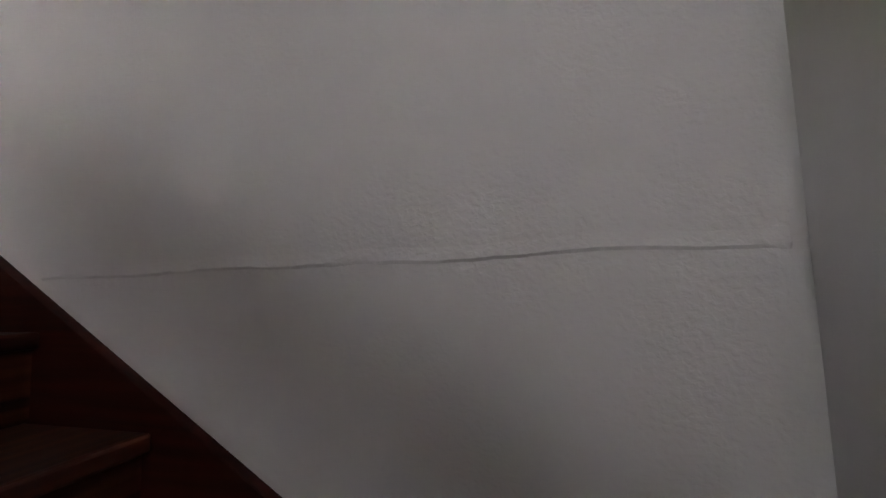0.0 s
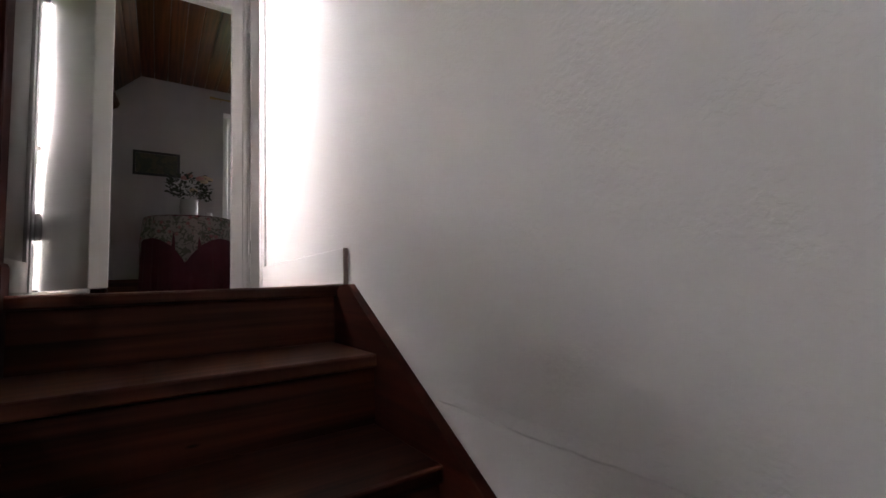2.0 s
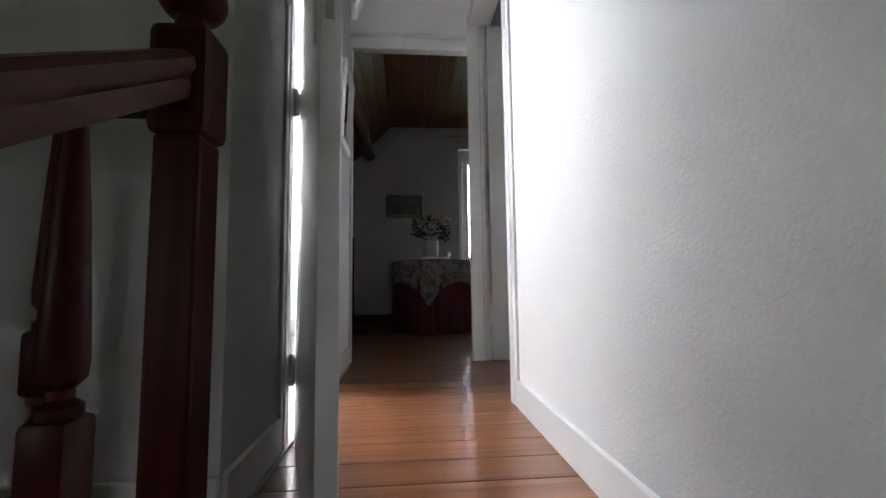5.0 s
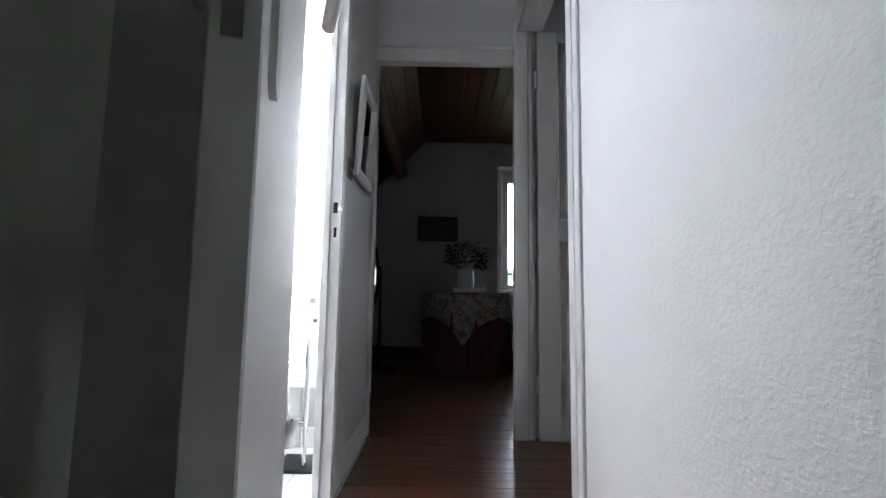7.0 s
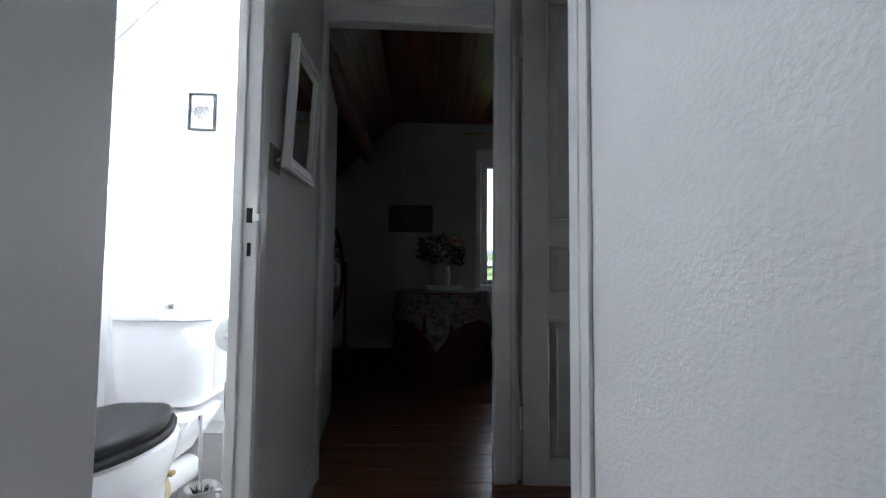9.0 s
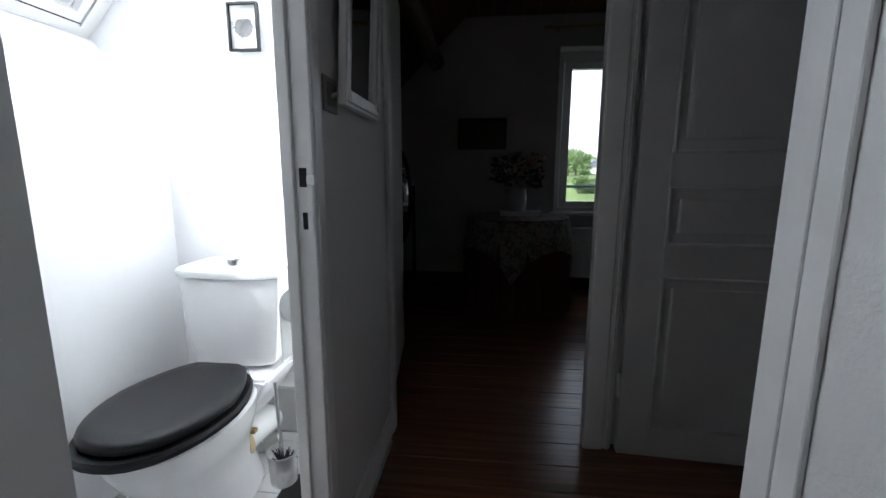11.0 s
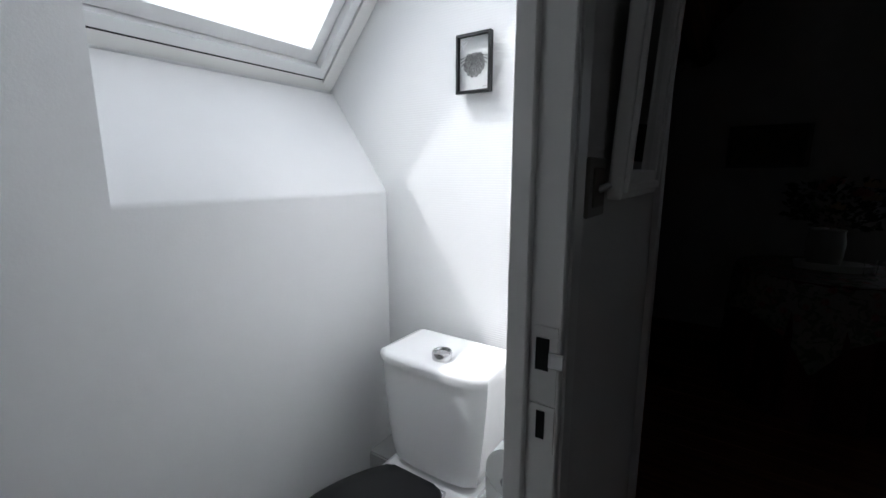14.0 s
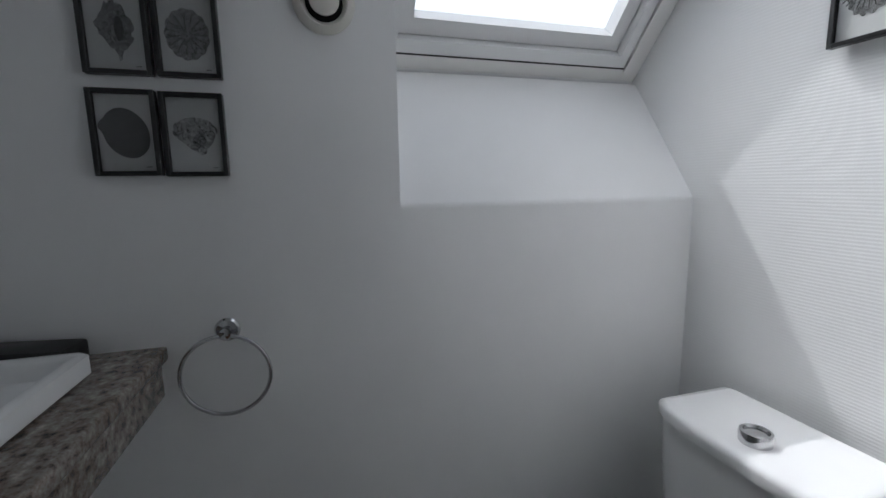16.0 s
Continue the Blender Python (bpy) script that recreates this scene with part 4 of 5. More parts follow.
def print_frame(at, right, out, w, h, kind, ink, label, tilt=0.0):
    """A narrow black frame with a pale print, hung on a wall; at is the centre on the wall."""
    th = thing("picture_frame", label, "picture", at, "framed shell prints")
    o, r, n = Vector(at), Vector(right), Vector(out)
    z = Vector((0, 0, 1))
    if tilt:
        part("hook", prism(bmesh.new(), [o + r * a + z * (h - 0.012 + b) for a, b in ((-0.006, 0), (0.006, 0), (0.006, 0.01), (-0.006, 0.01))], -n * tilt), STEEL, th)
    def slab(bm, a0, a1, b0, b1, d0, d1):
        return prism(bm, [o + r * a + z * b + n * d0 for a, b in ((a0, b0), (a1, b0), (a1, b1), (a0, b1))], n * (d1 - d0))
    bm = bmesh.new()
    f = 0.0085
    slab(bm, -w, -w + f, -h, h, 0.0, 0.018)
    slab(bm, w - f, w, -h, h, 0.0, 0.018)
    slab(bm, -w + f, w - f, -h, -h + f, 0.0, 0.018)
    slab(bm, -w + f, w - f, h - f, h, 0.0, 0.018)
    bmesh.ops.bevel(bm, geom=bm.edges[:], offset=0.0012, segments=1, affect="EDGES")
    part("frame", bm, BLACK_FRAME, th)
    part("sheet", slab(bmesh.new(), -w + f, w - f, -h + f, h - f, 0.003, 0.006), PAPER, th, "pale paper sheet")
    sc = w / 0.050
    bm = prism(bmesh.new(), [o + r * (x * sc) + z * (y * sc) + n * 0.0064 for x, y in shell_outline(kind)], n * 0.0004)
    art = part("shell_drawing", bm, ink, th, "grey engraved seashell")
    bm = bmesh.new()
    if kind == 0 or kind == 2:
        cz = 0.024 if kind == 0 else 0.0
        for i in range(15):
            a = (-math.pi * 0.92 + i * math.pi * 0.84 / 14) if kind == 0 else 2 * math.pi * i / 15
            p0 = o + z * cz * sc + n * 0.0069
            d = (r * math.cos(a) + z * math.sin(a))
            s = (r * -math.sin(a) + z * math.cos(a)) * 0.0007
            q0, q1 = p0 + d * (0.008 if kind == 0 else 0.010) * sc, p0 + d * (0.046 if kind == 0 else 0.033) * sc
            prism(bm, [q0 - s, q1 - s * 1.6, q1 + s * 1.6, q0 + s], n * 0.0003)
    elif kind == 3:
        for i in range(5):
            k = 0.3 + 0.13 * i
            pts = [(x * k, y * k) for x, y in shell_outline(3)]
            for j in range(0, 44):
                (x0, y0), (x1, y1) = pts[j], pts[j + 1]
                prism(bm, [o + r * a * sc + z * b * sc + n * 0.0069 for a, b in ((x0, y0), (x1, y1), (x1 * 1.03, y1 * 1.03), (x0 * 1.03, y0 * 1.03))], n * 0.0002)
    else:
        c = (0.006, -0.010) if kind == 4 else (0.006, 0.002)
        rx, rz = (0.011, 0.012) if kind == 4 else (0.007, 0.020)
        prism(bm, [o + r * (c[0] + rx * math.cos(t)) * sc + z * (c[1] + rz * math.sin(t)) * sc + n * 0.0069 for t in (2 * math.pi * i / 24 for i in range(24))], n * 0.0002)
    part("shell_lines", bm, BLACK_FRAME if kind != 4 else SHELL_INK[2], art)
    part("signature_mark", slab(bmesh.new(), w * 0.50, w * 0.66, -h * 0.80, -h * 0.785, 0.0064, 0.0068), BLACK_FRAME, th)
    pane = part("glass", slab(bmesh.new(), -w + f, w - f, -h + f, h - f, 0.010, 0.0115), CLEAR, th)
    pane.visible_shadow = False
    return th


print_frame((-0.952, YT - 0.011, 1.634), (1, 0, 0), (0, -1, 0), 0.058, 0.083, 0, SHELL_INK[0], "black framed print of a grey scallop shell above the cistern", 0.011)
for y, z, k, lab in ((2.3765, 1.585, 1, "black framed print of a spiny whelk shell"), (2.492, 1.585, 2, "black framed print of a ribbed limpet shell"), (2.3745, 1.404, 3, "black framed print of a dark clam shell"), (2.489, 1.402, 4, "black framed print of a speckled turban shell")):
    print_frame((XT, y, z), (0, 1, 0), (1, 0, 0), 0.054, 0.078, k, SHELL_INK[k], lab)

vent = thing("wall_vent", "round cream plastic extractor valve on the wall", "vent", (XT, 2.743, 1.665))
bm = bmesh.new()
lathe(bm, [(0.060, 0.0), (0.061, 0.006), (0.056, 0.013), (0.046, 0.017), (0.040, 0.012), (0.036, 0.002)], (0, 0), 36)
VM = Matrix.Translation((XT, 2.743, 1.665)) @ Matrix.Rotation(radians(90), 4, "Y")
bmesh.ops.transform(bm, matrix=VM, verts=bm.verts[:])
part("rim", bm, PLASTIC, vent, "", True)
# flat dark disc, the gap's shade given as colour
bm = lathe(bmesh.new(), [(0.038, 0.0005), (0.038, 0.004)], (0, 0), 36)
bmesh.ops.transform(bm, matrix=VM, verts=bm.verts[:])
part("throat_shade", bm, HOLE_SHADE_RUBBER, vent, "near-black disc for the shade in the air gap")
bm = lathe(bmesh.new(), [(0.022, 0.004), (0.029, 0.016), (0.029, 0.021), (0.020, 0.025), (0.004, 0.026)], (0, 0), 32)
bmesh.ops.transform(bm, matrix=VM, verts=bm.verts[:])
part("cone", bm, PLASTIC, vent, "", True)

ring = thing("towel_ring", "empty chrome towel ring on the wall", "towel ring", (XT, 2.512, 1.005))
bm = bmesh.new()
lathe(bm, [(0.024, 0.0), (0.025, 0.006), (0.021, 0.011), (0.010, 0.013), (0.009, 0.030), (0.011, 0.036), (0.004, 0.038)], (0, 0), 28)
bmesh.ops.transform(bm, matrix=Matrix.Translation((XT, 2.512, 1.008)) @ Matrix.Rotation(radians(90), 4, "Y"), verts=bm.verts[:])
part("mount", bm, CHROME, ring, "", True)
part("hoop", tube(bmesh.new(), [(XT + 0.030 - 0.016 * (1 - math.cos(t)) / 2, 2.505 + 0.086 * math.sin(t), 0.914 + 0.089 * math.cos(t)) for t in (2 * math.pi * i / 48 for i in range(48))], 0.0042, 10, True), CHROME, ring, "", True)

counter = thing("granite_worktop", "speckled brown-grey granite worktop in the corner", "worktop", (-0.95, 2.22, 0.87))
bm = bmesh.new()
bx(bm, XT, XI, 2.04, 2.398, 0.955, 0.985, 0.006, 3)
bx(bm, XT, XI, 2.350, 2.384, 0.878, 0.955, 0.004, 2)
part("slab", bm, GRANITE, counter, "", True)
part("upstand", cube(XT, XI, 2.04, 2.054, 0.985, 1.035, 0.003), GRANITE, counter)
part("bracket", cube(XT, XT + 0.03, 2.09, 2.335, 0.90, 0.955, 0.003), GLOSS_WHITE, counter)
part("bracket", cube(XI - 0.03, XI, 2.09, 2.335, 0.90, 0.955, 0.003), GLOSS_WHITE, counter)
basin = thing("wash_basin", "shallow rectangular white ceramic wash basin on granite", "wash basin", (-0.95, 2.2, 0.985))
bm = bmesh.new()
X0, X1, Y0, Y1 = -1.215, -0.62, 2.10, 2.318
def rect(z, i, r=0.012):
    return [(X0 + i + r, Y0 + i, z), (X1 - i - r, Y0 + i, z), (X1 - i, Y0 + i + r, z), (X1 - i, Y1 - i - r, z), (X1 - i - r, Y1 - i, z), (X0 + i + r, Y1 - i, z), (X0 + i, Y1 - i - r, z), (X0 + i, Y0 + i + r, z)]
loft(bm, [rect(0.985, 0.006), rect(0.99, 0.0), rect(1.022, 0.0), rect(1.026, 0.005), rect(1.026, 0.016), rect(1.018, 0.024), rect(0.994, 0.035), rect(0.990, 0.05)])
part("bowl", bm, CERAMIC, basin, "", True)
part("drain", lathe(bmesh.new(), [(0.02, 0.990), (0.02, 0.993), (0.012, 0.994)], (-0.92, 2.2), 20), CHROME, basin, "round chrome drain", True)
tray = thing("soap_tray", "long flat black tray on the granite", "tray", (-1.26, 2.2, 0.985))
bm = bmesh.new()
m4 = Matrix.Translation((-1.265, 2.19, 0.985)) @ Matrix.Rotation(radians(-10), 4, "Z")
bx(bm, -0.035, 0.035, -0.09, 0.09, 0.0, 0.045, 0.008, 2)
bmesh.ops.transform(bm, matrix=m4, verts=bm.verts[:])
part("body", bm, BLACK_FRAME, tray, "", True)

# ---- landing fittings ----
OFFSET = Vector((0, 0, 0))
switch = thing("light_switch", "old light switch with a worn metal plate", "light switch", (XL, 3.23, 1.30))
part("plate", cube(XL, XL + 0.006, 3.186, 3.276, 1.258, 1.342, 0.002), plain("worn_switch_plate", (0.24, 0.225, 0.20), 0.5, vary=0.15, relief=0.03), switch)
part("insert", cube(XL + 0.006, XL + 0.009, 3.203, 3.259, 1.272, 1.328, 0.002), plain("dull_switch_metal", (0.15, 0.13, 0.11), 0.55, vary=0.15, relief=0.03), switch, "dull metal insert")
bm = rod(bmesh.new(), (XL + 0.008, 3.231, 1.297), (XL + 0.024, 3.233, 1.305), 0.006, 0.004)
part("toggle", bm, STEEL, switch, "", True)

mir = thing("wall_mirror", "white framed mirror leaning out from the wall", "mirror", (XL, 3.42, 1.5))
MM = Matrix.Translation((XL + 0.012, 3.425, 1.282)) @ Matrix.Rotation(radians(3.0), 4, "Y")
bm = bmesh.new()
hw, hh, fw = 0.168, 0.455, 0.045
for y0, y1, z0, z1 in ((-hw, -hw + fw, 0, hh), (hw - fw, hw, 0, hh), (-hw + fw, hw - fw, 0, fw), (-hw + fw, hw - fw, hh - fw, hh)):
    bx(bm, 0, 0.022, y0, y1, z0, z1, 0.004, 2)
for y0, y1, z0, z1 in ((-hw + 0.01, -hw + 0.026, 0.01, hh - 0.01), (hw - 0.026, hw - 0.01, 0.01, hh - 0.01), (-hw + 0.026, hw - 0.026, 0.01, 0.026), (-hw + 0.026, hw - 0.026, hh - 0.026, hh - 0.01)):
    bx(bm, 0.02, 0.028, y0, y1, z0, z1, 0.003, 2)
bmesh.ops.transform(bm, matrix=MM, verts=bm.verts[:])
part("frame", bm, GLOSS_WHITE, mir, "moulded white frame")
bm = bx(bmesh.new(), 0.004, 0.010, -hw + fw - 0.003, hw - fw + 0.003, fw - 0.003, hh - fw + 0.003)
bmesh.ops.transform(bm, matrix=MM, verts=bm.verts[:])
part("glass", bm, MIRROR, mir, "dark mirror glass")

# ---- bedroom ----
TC, TR = Vector((0.215, 5.80, 0)), 0.42
table = thing("round_table", "round side table under a dark red floor-length skirt", "table", (TC.x, TC.y, 0))
part("tabletop", lathe(bmesh.new(), [(TR - 0.004, 0.74), (TR, 0.745), (TR, 0.757), (TR - 0.004, 0.762)], (TC.x, TC.y), 48), STAIR_WOOD_X, table, "", True)
part("pedestal", rod(bmesh.new(), (TC.x, TC.y, 0), (TC.x, TC.y, 0.74), 0.05), STAIR_WOOD_Z, table, "", True)
skirt = thing("table_skirt", "gathered dark red cloth skirt reaching the floor", "tablecloth", (TC.x, TC.y, 0))
bm = bmesh.new()
rng = random.Random(8)
ph = [rng.random() * 6.28 for _ in range(4)]
loops = []
for k in range(14):
    f = k / 13
    lp = []
    for i in range(160):
        t = 2 * math.pi * i / 160
        w = 0.6 * math.sin(26 * t + ph[0]) + 0.4 * math.sin(41 * t + ph[1]) + 0.3 * math.sin(9 * t + ph[2])
        r = TR + 0.006 + 0.03 * f + 0.014 * w * (0.15 + f)
        lp.append((TC.x + r * math.cos(t), TC.y + r * math.sin(t), 0.764 - 0.76 * f))
    loops.append(lp)
loft(bm, [[(TC.x + (p[0] - TC.x) * 0.3, TC.y + (p[1] - TC.y) * 0.3, 0.7645) for p in loops[0]]] + loops, False)
part("cloth", bm, RED_CLOTH, skirt, "", True)
cloth = thing("tablecloth", "square floral cotton tablecloth with hanging corners", "tablecloth", (TC.x, TC.y, 0.77))
bm = bmesh.new()
loops = []
HALF, TURN = 0.66, radians(-98)
for k in range(15):
    lp = []
    for i in range(160):
        t = 2 * math.pi * i / 160
        a = (t - TURN + math.pi / 4) % (math.pi / 2) - math.pi / 4
        reach = HALF / max(abs(math.cos(t - TURN - math.pi / 4)), abs(math.sin(t - TURN - math.pi / 4)))
        drop = reach - TR
        if k < 4:
            r, z = TR * (0.12 + 0.88 * k / 3), 0.7705
        else:
            f = (k - 3) / 11
            fold = 0.012 * f * math.sin(11 * t + 1.3) + 0.008 * f * math.sin(23 * t)
            r, z = TR + 0.012 + 0.035 * f * (1 - 0.3 * f) + fold, 0.7695 - drop * f * 0.97
        lp.append((TC.x + r * math.cos(t), TC.y + r * math.sin(t), z))
    loops.append(lp)
loft(bm, loops, False)
part("cloth", bm, CLOTH_PRINT, cloth, "", True)
V0 = Vector((0.20, 5.82))
tray2 = thing("oval_dish", "low white oval dish on the floral tablecloth", "dish", (0.22, 5.80, 0.771))
bm = bmesh.new()
loft(bm, [[(0.235 + rx * math.cos(t), 5.79 + rx * 0.55 * math.sin(t), z) for t in (2 * math.pi * i / 36 for i in range(36))] for rx, z in ((0.13, 0.7715), (0.165, 0.775), (0.175, 0.815), (0.17, 0.817), (0.155, 0.781), (0.10, 0.779))])
part("body", bm, CERAMIC, tray2, "", True)
vase = thing("flower_vase", "pale grey stoneware vase with roses on the table", "vase", (V0.x, V0.y, 0.78))
part("pot", lathe(bmesh.new(), [(0.055, 0.781), (0.072, 0.79), (0.085, 0.845), (0.090, 0.925), (0.080, 0.98), (0.085, 1.), (0.078, 0.997), (0.07, 0.955)], V0, 32), plain("grey_stoneware", (0.42, 0.42, 0.41), 0.25, vary=0.05, relief=0), vase, "", True)
rng = random.Random(5)
bm = bmesh.new()
heads = []
for i in range(300):
    a, e = rng.random() * 6.283, rng.random()
    r = 0.04 + 0.15 * math.sqrt(rng.random())
    p = Vector((V0.x + r * 1.05 * math.cos(a), V0.y + r * 0.9 * math.sin(a), 0.995 + 0.30 * e * (1 - (r / 0.31) ** 2) + 0.05 * rng.random()))
    d = Vector((math.cos(a) + rng.uniform(-.7, .7), math.sin(a) + rng.uniform(-.7, .7), rng.uniform(-.4, .9))).normalized()
    s = d.orthogonal().normalized()
    s.rotate(Matrix.Rotation(rng.random() * 6.28, 3, d))
    u = d.cross(s) * 0.006
    l, w = rng.uniform(0.035, 0.065), rng.uniform(0.010, 0.018)
    vs = [bm.verts.new(q) for q in (p, p + d * l * 0.45 + s * w + u, p + d * l, p + d * l * 0.45 - s * w + u)]
    bm.faces.new((vs[0], vs[1], vs[2]))
    bm.faces.new((vs[0], vs[2], vs[3]))
part("foliage", bm, LEAF, vase, "dark green leaves")
for i in range(7):
    a = rng.random() * 6.283
    r = 0.05 + 0.11 * rng.random()
    c = Vector((V0.x + r * math.cos(a) + 0.05, V0.y + r * 0.9 * math.sin(a) - 0.02, 1.12 + 0.16 * rng.random()))
    bm = bmesh.new()
    for k in range(4):
        rad = 0.012 + 0.008 * k
        for j in range(3 + 2 * k):
            t = 2 * math.pi * j / (3 + 2 * k) + k
            q = c + Vector((rad * math.cos(t), rad * math.sin(t), 0.018 - 0.007 * k))
            o2 = Vector((-math.sin(t), math.cos(t), 0)) * (0.010 + 0.002 * k)
            e2 = Vector((math.cos(t), math.sin(t), 0)) * 0.008
            vs = [bm.verts.new(x) for x in (q - o2 * 0.6 - Z * 0.014, q + o2 * 0.6 - Z * 0.014, q + o2 + e2 * 0.3 + Z * 0.004, q + e2 + Z * 0.012, q - o2 + e2 * 0.3 + Z * 0.004)]
            bm.faces.new(vs)
    part("rose", bm, PETAL_PALE if i % 3 else PETAL_PINK, vase, "cream rose" if i % 3 else "dusty pink rose")
jar = thing("glass_tumbler", "small clear glass tumbler on the table", "glass", (0.385, 5.73, 0.771))
part("body", lathe(bmesh.new(), [(0.026, 0.7715), (0.030, 0.86), (0.028, 0.86), (0.024, 0.779), (0.004, 0.777)], (0.385, 5.73), 24), CLEAR, jar, "", True)

# standing mirror: an oval glass swung between two posts
CM = Matrix.Translation((-0.79, 5.42, 0)) @ Matrix.Rotation(math.atan2(0.877, 0.48), 4, "Z")
chev = thing("standing_mirror", "oval standing mirror in a dark wooden frame", "mirror", (-0.79, 5.42, 0))
def oval(rx, rz, y):
    return [(rx * math.cos(t), y, 0.93 + rz * math.sin(t)) for t in (2 * math.pi * i / 48 for i in range(48))]
def swung(bm):
    bmesh.ops.transform(bm, matrix=CM, verts=bm.verts[:])
    return bm
part("frame", swung(tube(bmesh.new(), oval(0.235, 0.43, 0), 0.022, 10, True)), STAIR_WOOD_Z, chev, "dark oval wooden frame", True)
part("glass", swung(prism(bmesh.new(), oval(0.228, 0.423, -0.006), (0, 0.010, 0))), MIRROR, chev, "clear mirror glass")
for k in (-1, 1):
    part("post", swung(rod(bmesh.new(), (0.285 * k, 0, 0.05), (0.285 * k, 0, 1.02), 0.017, 0.012, 14)), STAIR_WOOD_Z, chev, "", True)
    part("foot", swung(bx(bmesh.new(), 0.285 * k - 0.02, 0.285 * k + 0.02, -0.20, 0.20, 0.0, 0.05, 0.012, 2)), STAIR_WOOD_Z, chev)
    part("pivot", swung(rod(bmesh.new(), (0.235 * k, 0, 0.93), (0.285 * k, 0, 0.93), 0.008, seg=10)), BRASS, chev)
part("stretcher", swung(rod(bmesh.new(), (-0.285, 0, 0.24), (0.285, 0, 0.24), 0.012, seg=12)), STAIR_WOOD_Z, chev, "", True)

pic = thing("painting", "small dark landscape painting in a black frame", "painting", (-0.095, 6.33, 1.467))
bm = bmesh.new()
for x0, x1, z0, z1 in ((-0.332, -0.304, 1.352, 1.638), (0.10, 0.128, 1.352, 1.638), (-0.304, 0.10, 1.352, 1.38), (-0.304, 0.10, 1.61, 1.638)):
    bx(bm, x0, x1, 6.302, 6.33, z0, z1, 0.004, 2)
part("frame", bm, BLACK_FRAME, pic)
part("canvas", cube(-0.305, 0.101, 6.315, 6.322, 1.379, 1.611), PAINTING, pic, "dark brown-green landscape")

beam = thing("ceiling_beam", "rough round wooden beam under the sloping ceiling", "beam", (-0.52, 5.1, 2.12))
bm = bmesh.new()
rng = random.Random(3)
loops = []
for k in range(16):
    y = YB + 0.0 + (6.30 - YB) * k / 15
    loops.append([(-0.545 + (0.072 + 0.007 * math.sin(3 * i + k)) * math.cos(2 * math.pi * i / 18) + 0.01 * math.sin(k * 0.9), y, 2.14 + (0.075 + 0.006 * math.sin(2 * i + k * 1.7)) * math.sin(2 * math.pi * i / 18)) for i in range(18)])
loft(bm, loops)
part("log", bm, BEAM_WOOD, beam, "", True)
rodc = thing("curtain_rod", "thin brass curtain rod above the window", "curtain rod", (1.2, 6.25, 2.395))
bm = rod(bmesh.new(), (0.47, 6.25, 2.395), (2.0, 6.25, 2.395), 0.010)
part("pole", bm, BRASS, rodc, "", True)
for x in (0.46, 2.01):
    part("finial", rod(bmesh.new(), (x - 0.03, 6.25, 2.395), (x + 0.03, 6.25, 2.395), 0.016), BRASS, rodc, "", True)
for x in (0.56, 1.9):
    part("bracket", rod(bmesh.new(), (x, 6.25, 2.395), (x, 6.332, 2.395), 0.008), BRASS, rodc, "", True)
cur = thing("curtain", "dark floral curtain tied back beside the window", "curtain", (1.5, 6.25, 0.1))
bm = bmesh.new()
grid = []
for k in range(30):
    z = 2.385 - 2.28 * k / 29
    pull = math.exp(-((z - 1.0) / 0.28) ** 2)
    x0 = 1.205 - 0.05 * math.sin(math.pi * min(1, (2.385 - z) / 1.1)) + 0.30 * pull
    x1 = 1.78
    grid.append([bm.verts.new((x0 + (x1 - x0) * i / 60, 6.25 + 0.028 * math.sin(i * 0.95) * (1 - 0.4 * pull), z)) for i in range(61)])
for a, b in zip(grid, grid[1:]):
    for i in range(60):
        bm.faces.new((a[i], a[i + 1], b[i + 1], b[i]))
part("cloth", bm, CURTAIN_PRINT, cur, "", True)
rad = thing("radiator", "white panel radiator under the window", "radiator", (1.12, 6.27, 0.12))
part("panel", cube(0.74, 1.52, 6.245, 6.29, 0.14, 0.62, 0.008, 2), RADIATOR, rad)
for i in range(22):
    x = 0.765 + i * 0.033
    part("rib", cube(x, x + 0.018, 6.238, 6.2455, 0.17, 0.59, 0.003), RADIATOR, rad)
for x in (0.85, 1.41):
    part("bracket", cube(x, x + 0.03, 6.29, 6.332, 0.2, 0.55), RADIATOR, rad)

# ---- outdoors ----
def height(x, y):
    """The street level, and the garden slope beyond it on one side."""
    t = min(1, max(0, (y - 38) / 42))
    s = min(1, max(0, (20.5 - (x - (y - 42) * 0.19)) / 7))
    far = min(1, max(0, (y - 90) / 120))
    return -3.0 + 4.6 * t * t * (3 - 2 * t) * (0.25 + 0.75 * s) + 3.0 * far


bm = bmesh.new()
xs = [-400, -200, -100, -50] + [-30 + 3 * i for i in range(31)] + [75, 120, 220, 420]
ys = [-300, -100, -40, -10, 0, 8, 14, 20] + [24 + 3 * i for i in range(26)] + [115, 140, 180, 260, 500]
vg = [[bm.verts.new((x, y, height(x, y))) for x in xs] for y in ys]
for a, b in zip(vg, vg[1:]):
    for i in range(len(xs) - 1):
        bm.faces.new((a[i], a[i + 1], b[i + 1], b[i]))
tagged(new("ground", mesh_of("ground", bm, LAWN, True)), "green mown lawn rising away from the street", "lawn", kind="structure")


